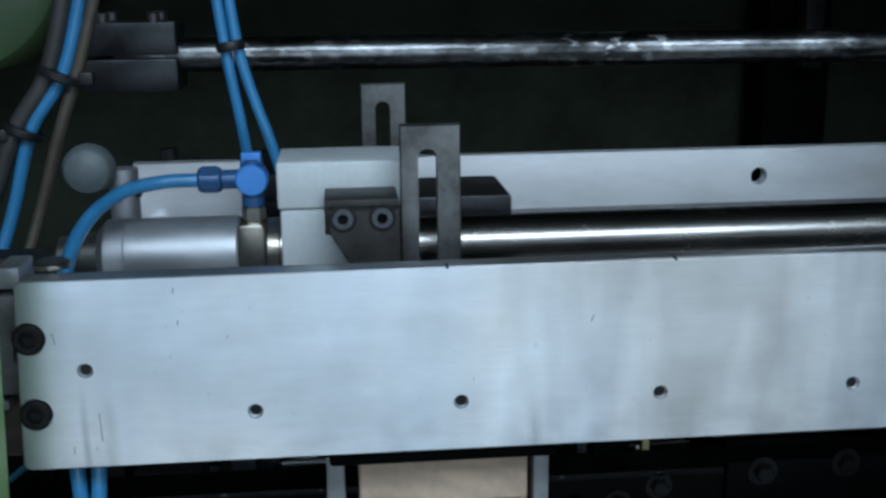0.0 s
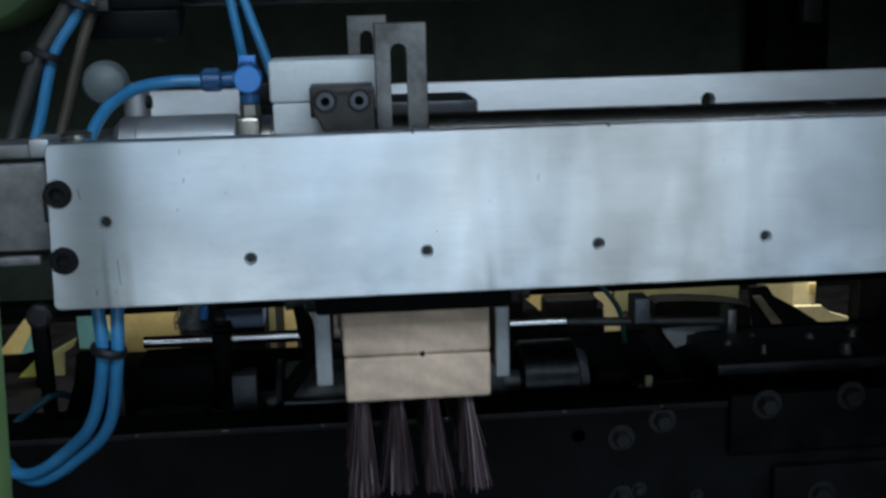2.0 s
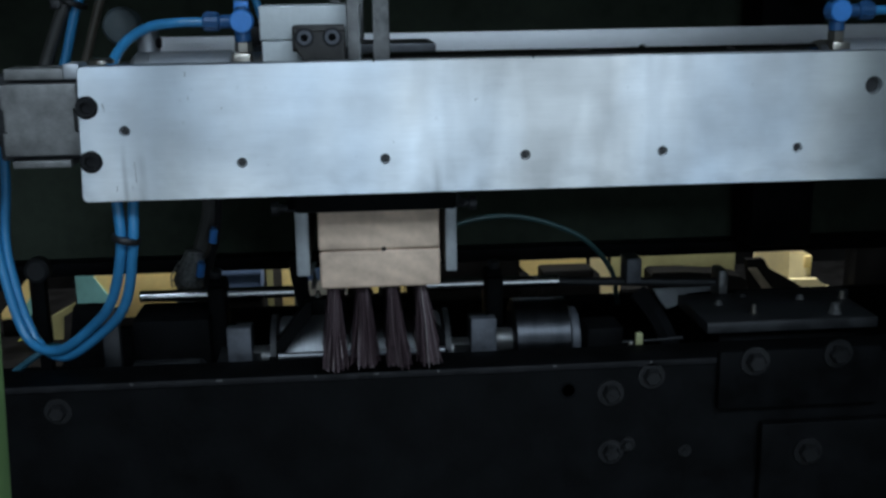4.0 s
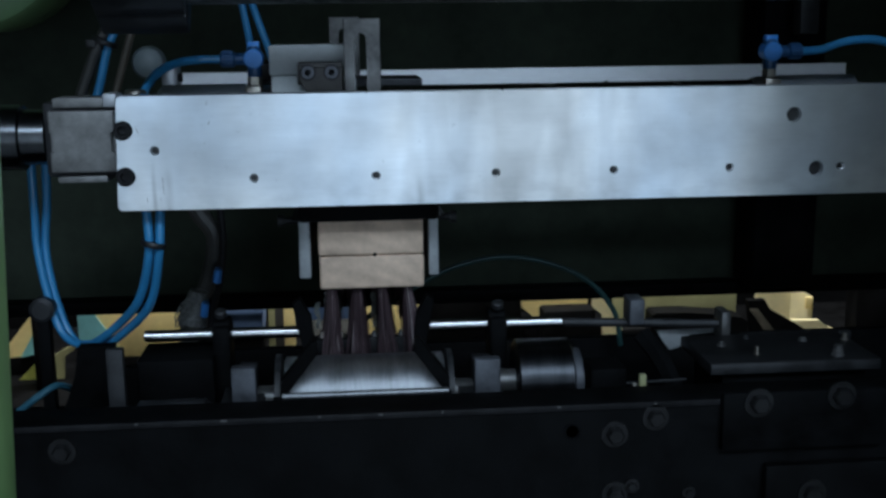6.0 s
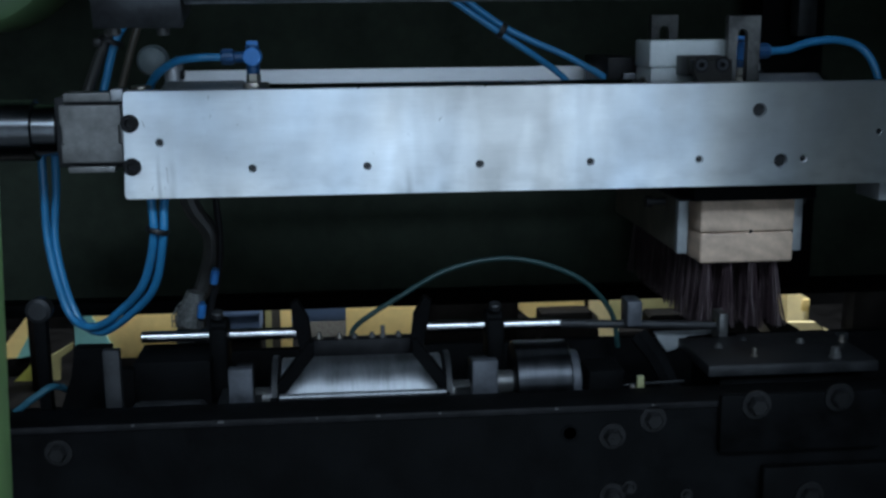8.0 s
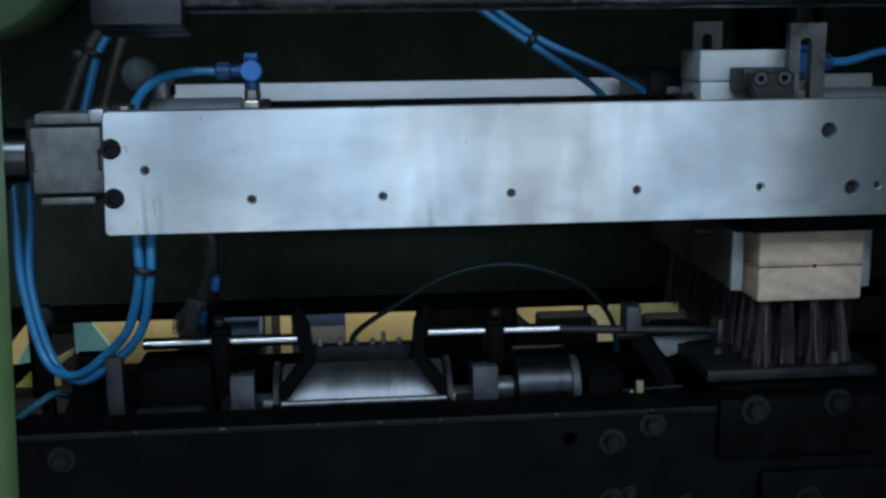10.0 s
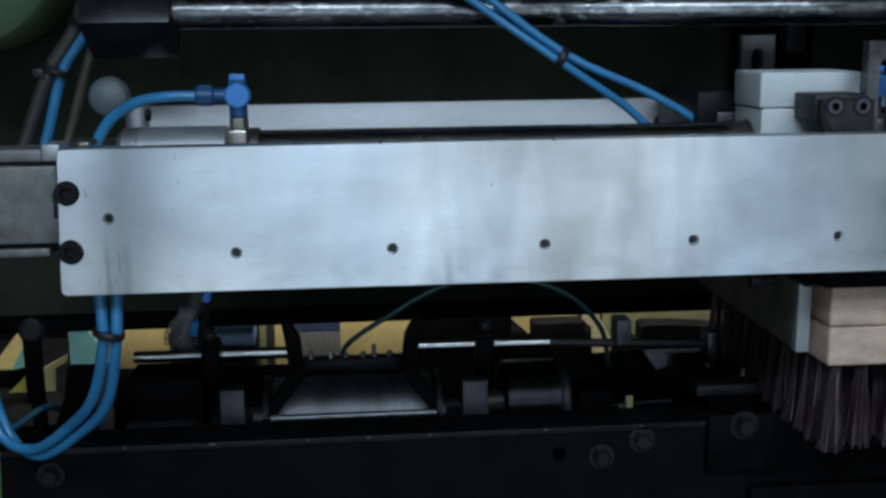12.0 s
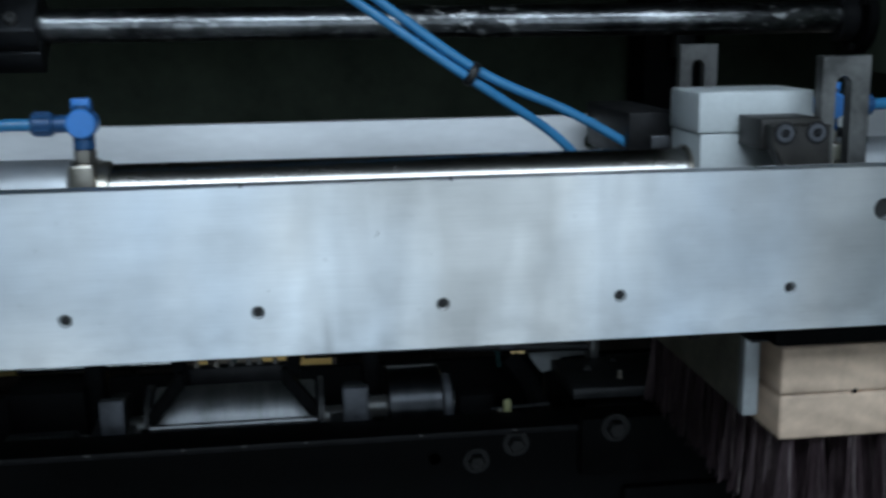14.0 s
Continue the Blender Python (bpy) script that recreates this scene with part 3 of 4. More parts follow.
def feed_shaft():
    s = thing("feed_shaft", "bright steel cross shaft held by black arms", "shaft")
    z = -0.2452
    part("rod", rod((-0.164, 0.82, z), (-0.0405, 0.82, z - 0.0003), 0.0045), M["chrome"], s)
    part("rod", rod((0.053, 0.82, z + 0.0012), (0.1575, 0.82, z + 0.0006), 0.0045), M["chrome"], s)
    part("rod_end", rod((0.1575, 0.82, z + 0.0002), (0.287, 0.82, z - 0.0055), 0.0034), M["dark"], s)
    part("stop", box(0.283, 0.290, 0.81, 0.83, -0.262, -0.239, 0.001), M["steel"], s)
    part("guide_tongue", extrude([(0.2352, -0.2568), (0.287, -0.2568), (0.287, -0.2605), (0.263, -0.262), (0.2611, -0.2685), (0.254, -0.2725), (0.2472, -0.2741), (0.2415, -0.267)], 0.829, 0.831), M["grey"], s, "pale grey guide tongue")
    # arms
    for x0, x1 in ((-0.112, -0.0985), (0.0985, 0.112)):
        part("arm", box(x0, x1, 0.805, 0.835, -0.31, -0.2365, 0.003), M["bed"], s)
        part("knuckle", lathe([(0, 0.0085), (0.001, 0.0095), (0.012, 0.0095), (0.013, 0.0085)], (x0 + 0.0003, 0.82, -0.2405), (1, 0, 0), 24), M["bed"], s)
        part("pinch_screw", lathe([(0, 0.0045), (0.004, 0.0045), (0.005, 0.0035)], ((x0 + x1) / 2, 0.812, -0.229), (0, -0.4, 1), 16), M["dark"], s)
    part("clamp", box(0.2085, 0.2205, 0.808, 0.83, -0.2465, -0.2262, 0.0015), M["block"], s, "dull steel clamp block")
    part("strut", sweep([(0.215, 0.80, -0.25), (0.228, 0.79, -0.268), (0.24, 0.78, -0.295)], 0.0075, 6), M["bed"], s)
    return s


feed_shaft()


def knock_plate():
    k = thing("stop_plate", "dark steel slotted plate with small screws on the bed", "steel plate")
    part("plate", box(0.2505, 0.3775, 0.7385, 0.812, -0.2662, -0.2575, 0.001), M["blackish"], k)
    part("edge_strip", box(0.2505, 0.3775, 0.737, 0.7385, -0.2655, -0.258, 0.0004), M["dark"], k, "front edge strip lighter than the plate")
    part("under_block", box(0.262, 0.37, 0.745, 0.812, -0.34, -0.2662, 0.001), M["bed"], k)
    part("rear_bar", box(0.3, 0.39, 0.812, 0.82, -0.268, -0.2585, 0.001), M["dark"], k)
    for x, y, r, h, m in ((0.273, 0.782, 0.0022, 0.003, "steel"), (0.2915, 0.757, 0.0017, 0.006, "nickel"), (0.2985, 0.80, 0.0018, 0.002, "dark"), (0.3395, 0.788, 0.0023, 0.003, "steel"),
                          (0.3495, 0.748, 0.0032, 0.0075, "steel"), (0.372, 0.786, 0.002, 0.005, "nickel")):
        s = part("screw", lathe([(0, r * 1.5), (0.001, r * 1.5), (0.0011, r), (h, r), (h + 0.0005, r * 0.75)], (x, y, -0.2575), (0, 0, 1), 12), M[m], k)
        if h > 0.007:
            part("nut", lathe([(0, 0.0042), (0.003, 0.0042)], (x, y, -0.2565), (0, 0, 1), 6), M["steel"], s)
    return k


knock_plate()


def bed_clutter():
    s = thing("lever", "small black lever on a bracket beside the roller", "lever")
    part("bracket", box(0.168, 0.195, 0.76, 0.79, -0.31, -0.2655, 0.002), M["bed"], s)
    part("ring", lathe([(0, 0.022), (0.001, 0.023), (0.006, 0.023), (0.007, 0.022)], (0.158, 0.79, -0.281), (1, 0, 0), 32), M["block"], s, "dull grey ring")
    part("handle", rod((0.19, 0.745, -0.272), (0.235, 0.745, -0.2705), 0.0012, 10), M["blackish"], s)
    part("button", lathe([(0, 0.0012), (0.0008, 0.0022), (0.002, 0.0022), (0.003, 0.001)], (0.1965, 0.7445, -0.2735), (0, -1, 0), 12), M["nickel"], s, "small bright screw end")
    part("tag", box(0.1985, 0.2035, 0.738, 0.742, -0.275, -0.2635, 0.0006), M["olive"], s, "small dull yellow tag")
    c = thing("side_block", "dull steel upright bar at the end of the bed", "support block")
    part("bar", box(-0.1794, -0.1678, 0.755, 0.763, -0.336, -0.2361, 0.001), M["dark"], c)
    part("wedge", extrude([(-0.238, -0.336), (-0.184, -0.336), (-0.1835, -0.2466), (-0.2095, -0.2463), (-0.213, -0.268)], 0.80, 0.812), M["bed"], c)
    part("base", box(-0.225, -0.168, 0.755, 0.812, -0.336, -0.305, 0.001), M["bed"], c)
    m = thing("drive_motor", "black motor with a square housing lying on the bed", "motor")
    part("housing", box(-0.166, -0.1095, 0.79, 0.84, -0.336, -0.256, 0.002), M["bed"], m, "oily black square housing")
    part("body", lathe([(0, 0.011), (0.003, 0.016), (0.05, 0.016), (0.054, 0.012)], (-0.165, 0.772, -0.2965), (1, 0, 0), 28), M["dark"], m)
    part("cap", lathe([(0, 0.012), (0.006, 0.012)], (-0.111, 0.772, -0.2965), (1, 0, 0), 20), M["steel"], m)


bed_clutter()


def knob_post():
    k = thing("clamp_knob", "dark round clamp knob on a black post", "knob")
    part("knob", lathe([(0, 0.007), (0.002, 0.0098), (0.012, 0.0098), (0.014, 0.007)], (-0.2487, 0.853, -0.231), (0, 1, 0), 24), M["dark"], k)
    part("post", box(-0.2535, -0.244, 0.856, 0.866, -0.34, -0.238, 0.001), M["bed"], k)
    part("foot", box(-0.27, -0.225, 0.84, 0.88, -0.36, -0.335, 0.001), M["bed"], k)


knob_post()


def braided_sleeve():
    k = thing("braided_sleeve", "frayed grey braided sleeve at the end of a thick hose", "hose sleeve")
    part("sleeve", lathe([(0, 0.008), (0.01, 0.010), (0.02, 0.012), (0.03, 0.013), (0.034, 0.008)], (-0.1405, 0.955, -0.243), (-0.25, 0, -1), 22), M["braid"], k)
    rnd = random.Random(3)
    for i in range(46):
        a, q = rnd.uniform(0, 6.283), rnd.uniform(0.35, 1)
        o = Vector((-0.1425 + 0.008 * math.cos(a), 0.955 + 0.008 * math.sin(a), -0.25 + rnd.uniform(-0.004, 0.004)))
        end = Vector((-0.149 + 0.0165 * q * math.cos(a), 0.955 + 0.015 * q * math.sin(a), -0.272 + rnd.uniform(-0.009, 0.006)))
        mid = o.lerp(end, 0.5) + Vector((rnd.gauss(0, 0.003), rnd.gauss(0, 0.002), rnd.gauss(0, 0.002)))
        part("strand", sweep([o, mid, end], 0.0007, 5, steps=3), M["braid"], k)
    for x, z in ((-0.1235, -0.228), (-0.136, -0.258)):
        f = thing("tube_joint", "small blue push-in joint on a thin hose", "hose fitting", "push-in joints")
        part("sleeve", rod((x, 0.945, z - 0.006), (x + 0.002, 0.945, z + 0.006), 0.0036, 14), M["fitting"], f)
        part("ring", rod((x + 0.002, 0.945, z + 0.006), (x + 0.0023, 0.945, z + 0.0085), 0.0028, 14), M["fitting_dark"], f)


braided_sleeve()


# Black backdrop, added so the lit hall wall doesn't show behind the boards.
def rear_backdrop():
    c = thing("rear_backdrop", "tall black backdrop added behind the bench to hide the lit wall", "cabinet")
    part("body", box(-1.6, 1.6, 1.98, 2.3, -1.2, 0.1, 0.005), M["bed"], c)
    for x in (-0.8, 0.0, 0.8):
        part("backdrop_groove", box(x - 0.004, x + 0.004, 1.975, 1.98, -1.15, 0.08, 0), M["black"], c)


rear_backdrop()


# ---- what lies behind, seen under the back panel ----
def boards():
    """Boards and boxes standing on a bench behind the machine, seen under its back panel."""
    y, low, top = 1.6, -0.525, -0.39

    def slab(x0, x1, z0, z1, d0, d1, bevel=0.001):
        return box(x0, x1, y + d0, y + d1, z0, z1, bevel)

    def sheet(outline, d0, d1):
        return extrude(outline, y + d0, y + d1, 0)

    b = thing("yellow_board", "yellow printed board with a teal patch and a pale corner", "board")
    part("sheet", slab(-0.409, -0.247, -0.4935, top, 0, 0.012), M["yellow"], b)
    part("patch", sheet([(-0.409, -0.483), (-0.353, -0.4845), (-0.3625, -0.46), (-0.3825, -0.43), (-0.388, top), (-0.409, top)], -0.003, 0), M["teal"], b, "teal printed patch")
    part("corner", slab(-0.259, -0.2445, -0.4475, top, -0.004, 0, 0.0004), M["bluebox"], b, "slate blue corner")
    part("corner", slab(-0.261, -0.2445, -0.4595, -0.4475, -0.006, 0, 0.0004), M["cream"], b, "pale cream corner")
    part("stand", slab(-0.409, -0.247, low, -0.4935, 0, 0.02), M["bed"], b, "black stand")
    h = thing("yellow_board", "yellow and teal board cut at a slant on a black stand", "board")
    part("sheet", sheet([(-0.53, -0.488), (-0.474, -0.42), (-0.4645, -0.445), (-0.4685, -0.489), (-0.498, -0.4955), (-0.53, -0.50)], 0.03, 0.042), M["yellow"], h)
    part("patch", sheet([(-0.503, -0.496), (-0.4665, -0.434), (-0.4640, -0.445), (-0.4680, -0.489), (-0.498, -0.4957)], 0.026, 0.03), M["teal"], h, "teal printed patch")
    part("stand", slab(-0.53, -0.468, low, -0.4955, 0.03, 0.05), M["bed"], h, "black stand")
    for outline, m, label in (([(-0.503, low), (-0.471, -0.494), (-0.4715, -0.517), (-0.476, low)], "lime", "folded lime green sheet leaning behind the machine"),
                              ([(-0.45, low), (-0.45, -0.489), (-0.414, -0.469), (-0.416, -0.479), (-0.434, -0.491), (-0.437, low)], "olive", "small olive sheet leaning behind the machine")):
        q = thing("folded_sheet", label, "sheet", "folded sheets")
        part("sheet", sheet(outline, 0.005, 0.011), M[m], q)
    c = thing("blue_crate", "slate blue plastic crate behind the machine", "crate")
    part("body", slab(-0.190, -0.135, -0.448, -0.413, -0.06, 0.0, 0.003), M["bluebox"], c)
    # Black base added under the crate to keep the space below it dark.
    part("dark_base", slab(-0.190, -0.135, low, -0.4485, -0.055, -0.005, 0.002), M["bed"], c, "black base added to keep the space below the crate dark")
    part("rim", slab(-0.191, -0.134, -0.42, -0.408, -0.064, 0.004, 0.002), M["bluebox"], c)
    d = thing("yellow_board", "yellow and slate blue board standing behind the machine", "board")
    part("sheet", slab(-0.0125, 0.095, low, top, 0.02, 0.032), M["yellow"], d)
    part("panel", slab(-0.094, -0.0125, -0.452, top, 0.02, 0.032), M["bluebox"], d, "slate blue panel")
    part("panel", slab(-0.0805, -0.0125, low, -0.452, 0.02, 0.032), M["braid"], d, "grey lower panel")
    part("strip", slab(-0.111, -0.094, low, top, 0.02, 0.032), M["yellow"], d, "yellow strip")
    part("strip", slab(-0.134, -0.124, low, top, 0.02, 0.032), M["olive"], d, "pale olive strip")
    part("strip", slab(-0.124, -0.111, low, top, 0.02, 0.032), M["hose_grey"], d, "grey strip")
    e = thing("yellow_board", "olive board with a yellow field and a pale strip", "board")
    part("sheet", slab(0.391, 0.5834, low, top, 0, 0.012), M["olive"], e)
    part("field", sheet([(0.247, top), (0.247, -0.436), (0.268, -0.4545), (0.2735, -0.46), (0.35, -0.46), (0.35, top)], 0, 0.012), M["yellow"], e, "yellow field")
    part("strip", sheet([(0.345, top), (0.345, -0.4254), (0.3596, -0.439), (0.3617, -0.482), (0.3694, -0.4913), (0.387, -0.479), (0.391, -0.4588), (0.3725, -0.4261), (0.366, top)], -0.054, -0.051), M["cream"], e, "pale cream strip")
    part("stand", slab(0.247, 0.39, low, -0.46, 0.0, 0.012), M["bed"], e, "black stand")
    f = thing("pale_box", "pale yellow open box with a folded flap behind the machine", "box")
    part("side", sheet([(0.6218, low), (0.6218, -0.4257), (0.678, -0.4207), (0.678, low)], 0.02, 0.026), M["cream"], f)
    end = sheet([(0.678, low), (0.678, -0.4207), (0.7022, -0.434), (0.7022, low)], 0.02, 0.026)
    for v in end.verts:
        v.co.y -= (v.co.x - 0.678) * 1.1
    part("end", end, M["cream"], f)
    part("label", slab(0.689, 0.7005, -0.452, -0.4335, -0.012, -0.006, 0.0004), M["yellow"], f, "yellow label")
    part("flap", sheet([(0.6605, -0.4641), (0.7031, -0.4655), (0.7175, -0.4765), (0.7465, -0.4857), (0.742, -0.495), (0.706, -0.495)], -0.03, -0.022), M["cream"], f, "folded pale flap")
    part("foot", slab(0.69, 0.745, low, -0.488, -0.02, 0.0, 0.001), M["bed"], f, "black foot")
    g = thing("rail", "dull slanting rail leaning beside the pale box", "rail")
    part("bar", sheet([(0.5845, -0.427), (0.611, -0.427), (0.6205, -0.4425), (0.6605, -0.4645), (0.706, -0.4955), (0.706, low), (0.60, low)], -0.045, -0.032), M["bed"], g)
    part("edge", sheet([(0.587, -0.44), (0.6, -0.44), (0.645, -0.497), (0.632, -0.502)], -0.047, -0.045), M["jaw"], g, "worn brown edge")
    k = thing("handle_case", "black case with a rounded top behind the machine", "case")
    part("body", sheet([(0.438, low), (0.438, -0.444), (0.443, -0.4405), (0.489, -0.441), (0.54, -0.4455), (0.575, -0.4515), (0.5845, -0.458), (0.5845, low)], -0.05, -0.01), M["bed"], k)
    # Filler boxes keep the gaps between boards dark; the last hides the bench.
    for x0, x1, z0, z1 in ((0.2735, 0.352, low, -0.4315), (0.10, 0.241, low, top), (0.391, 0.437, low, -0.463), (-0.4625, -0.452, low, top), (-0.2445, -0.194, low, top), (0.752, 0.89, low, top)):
        g = thing("dark_filler", "black filler box keeping a gap behind the machine dark", "box", "black boxes")
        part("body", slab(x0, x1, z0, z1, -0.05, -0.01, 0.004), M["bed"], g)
    return b


boards()


def bench():
    t = thing("rear_bench", "dark steel bench behind the machine", "bench")
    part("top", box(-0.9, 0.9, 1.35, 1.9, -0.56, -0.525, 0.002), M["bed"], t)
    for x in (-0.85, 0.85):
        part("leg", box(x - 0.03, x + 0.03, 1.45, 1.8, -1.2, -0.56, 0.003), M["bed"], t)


bench()


def free_hose(pts, r, material, label, name="air_hose"):
    h = thing(name, label, "hose", "loose hoses")
    part("tube", sweep(pts, r, 10), M[material], h)
    return h


free_hose([(-0.006, 0.9, -0.285), (-0.002, 0.9, -0.2648), (0.0327, 0.9, -0.2414), (0.0808, 0.9, -0.2159), (0.1338, 0.9, -0.2091), (0.1874, 0.9, -0.2264), (0.2175, 0.9, -0.2572), (0.225, 0.9, -0.29)],
          0.0022, "hose_green", "thin dark green hose arching over the roller table")
free_hose([(-0.155, 0.97, -0.08), (-0.144, 0.97, -0.163), (-0.126, 0.97, -0.198), (-0.136, 0.97, -0.243), (-0.152, 0.97, -0.27), (-0.155, 0.97, -0.36)], 0.008, "hose_grey", "thick dark grey hose hanging behind the beam")
free_hose([(-0.125, 0.95, -0.10), (-0.117, 0.95, -0.1835), (-0.12, 0.95, -0.2286), (-0.13, 0.95, -0.27), (-0.13, 0.95, -0.35)], 0.003, "black", "thin black hose hanging behind the beam")
free_hose([(-0.275, 0.79, -0.31), (-0.255, 0.79, -0.293), (-0.238, 0.79, -0.28), (-0.226, 0.80, -0.275), (-0.22, 0.83, -0.29)], 0.0026, "hose_teal", "dusty teal air hose lying on the bed")


# ---- the travelling beam ----
def slide_beam():
    t = thing("slide_beam", "travelling beam of two brushed aluminium plates", "machine beam")
    X0, X1, Z0, Z1 = -0.0905, 0.54, -0.0212, 0.0578
    r, lean = 0.0035, 0.0033
    outline = [(X0 + r, Z0), (X1, Z0), (X1, Z1), (X0 + r, Z1)]
    outline += [(X0 + r - r * math.sin(a), Z1 - r + r * math.cos(a)) for a in (0.5, 1.05, 1.57)]
    outline += [(X0 + r - r * math.cos(a), Z0 + r - r * math.sin(a)) for a in (0, 0.5, 1.05)]
    outline = [(x + (lean * (z - 0.018) / 0.079 if x < 0 else 0), z) for x, z in outline]
    plate = extrude(outline, 0, 0.012, 0.0005)
    holes = bmesh.new()
    small = [(-0.0645, 0.0203)] + [(0.0015 + 0.0842 * k, 0.0) for k in range(5)] + [(0.4203, -0.0009), (0.4798, 0.0189)]
    for x, z in small:
        lathe([(-0.002, 0.0042), (0.0012, 0.0026), (0.0013, 0.0024), (0.02, 0.0024)], (x, 0, z), (0, 1, 0), 16, holes)
    for x, z in ((0.3840, 0.0368), (0.4025, -0.0023)):
        lathe([(-0.002, 0.0066), (0.0008, 0.0052), (0.02, 0.0052)], (x, 0, z), (0, 1, 0), 20, holes)
    for z in (0.0343, 0.0027):
        lathe([(-0.002, 0.0068), (0.004, 0.0068)], (-0.0852, 0, z), (0, 1, 0), 24, holes)
    front = part("front_plate", cut(plate, holes), M["alu"], t, "brushed aluminium front plate with threaded holes")
    for x, z in small:
        part("thread", lathe([(0, 0.0024), (0.008, 0.0024)], (x, 0.0019, z), (0, 1, 0), 14), M["bolt"], front, "dark threaded bore")
    for x, z in ((0.3840, 0.0368), (0.4025, -0.0023)):
        part("thread", lathe([(0, 0.0052), (0.005, 0.0052)], (x, 0.0045, z), (0, 1, 0), 18), M["bolt"], front, "dark threaded bore")
    for z in (0.0343, 0.0027):
        socket_screw(-0.0852, 0.004, z, 0.0062, t, (0, -1, 0), 0.0055)
    for x in (0.0799, 0.1739):
        part("notch", box(x, x + 0.0012, -0.0003, 0.004, Z1 - 0.0006, Z1 + 0.0004, 0), M["black"], front, "small dark nick in the edge")
    for x in (0.0610, 0.1901):
        part("notch", box(x, x + 0.0012, -0.0003, 0.004, Z0 - 0.0003, Z0 + 0.0006, 0), M["black"], front, "small dark nick in the edge")
    for x, z, n, a in ((0.1403, 0.0339, 0.003, 25), (-0.0282, 0.0521, 0.0028, 2), (-0.0272, 0.0387, 0.0024, 4), (0.0909, 0.0097, 0.0009, 0), (-0.0309, 0.0247, 0.0012, 10),
                       (-0.0603, -0.004, 0.012, -2), (-0.0714, -0.0134, 0.003, 8), (-0.0081, 0.0322, 0.001, 40), (-0.0755, 0.0342, 0.005, -12)):
        b = box(-0.00016, 0.00016, -0.0001, 0.001, -n / 2, n / 2, 0)
        bmesh.ops.transform(b, matrix=Matrix.Translation((x, 0, z)) @ Matrix.Rotation(radians(a), 4, "Y"), verts=b.verts[:])
        part("scratch", b, M["steel"], front, "dark scratch")
    part("cap_screw", lathe([(0, 0.0075), (0.002, 0.0075), (0.003, 0.006)], (-0.079, 0.022, Z1), (0, 0, 1), 20), M["nickel"], t)
    back = extrude([(-0.088, 0.0275), (0.54, 0.0245), (0.54, 0.0622), (-0.088, 0.0622)], 0.26, 0.27, 0.0005)
    for v in back.verts:
        v.co.y += (v.co.z - 0.0622) * 0.09
    h2 = lathe([(-0.008, 0.0062), (0.001, 0.0052), (0.03, 0.0052)], (0.3095, 0.26, 0.044), (0, 1, 0), 20)
    part("rear_plate", cut(back, h2), M["matte"], t, "matte aluminium rear plate")
    part("foot", box(0.492, 0.515, 0.018, 0.06, -0.038, -0.0215, 0.001), M["grey"], t, "grey foot under the plate")
    part("rear_rail", box(-0.088, 0.54, 0.225, 0.26, 0.014, 0.0275, 0.001), M["black"], t, "black guide rail")
    part("end_plate", box(-0.0795, -0.069, 0.012, 0.26, -0.019, 0.03, 0.001), M["alu_edge"], t)
    part("end_plate", box(0.525, 0.537, 0.012, 0.26, -0.019, 0.03, 0.001), M["alu_edge"], t)
    return t


beam_riders.append(slide_beam())


def rodless_cylinder():
    y, z = 0.106, 0.0415
    c = thing("rodless_cylinder", "rodless air cylinder with ground steel tube between two silver barrels", "air cylinder")
    part("tube", rod((0.006, y, z), (0.396, y, z), 0.0148, 40), M["rod"], c, "ground steel tube with bright sheen")
    for side in (0, 1):
        s = (lambda x: x) if side == 0 else (lambda x: 0.3995 - x)
        d = 1 if side == 0 else -1
        prof = [(0, 0.013), (0.004, 0.0178), (0.0128, 0.018), (0.0132, 0.0174), (0.0138, 0.018), (0.066, 0.018), (0.067, 0.0172)]
        part("barrel", lathe(prof, (s(-0.0775), y, z), (d, 0, 0), 40), M["barrel"], c, "silver anodised barrel")
        part("port_block", box(min(s(-0.0105), s(0.0025)), max(s(-0.0105), s(0.0025)), y - 0.0155, y + 0.0155, z - 0.018, z + 0.0165, 0.002), M["nickel"], c)
        part("collar", lathe([(0, 0.0155), (0.001, 0.0165), (0.006, 0.0165), (0.007, 0.0155)], (s(0.0025), y, z), (d, 0, 0), 36), M["nickel"], c)
        part("gland", lathe([(0, 0.010), (0.018, 0.012), (0.02, 0.012)], (s(-0.0965), y, z), (d, 0, 0), 24), M["steel"], c)
    return c


beam_riders.append(rodless_cylinder())


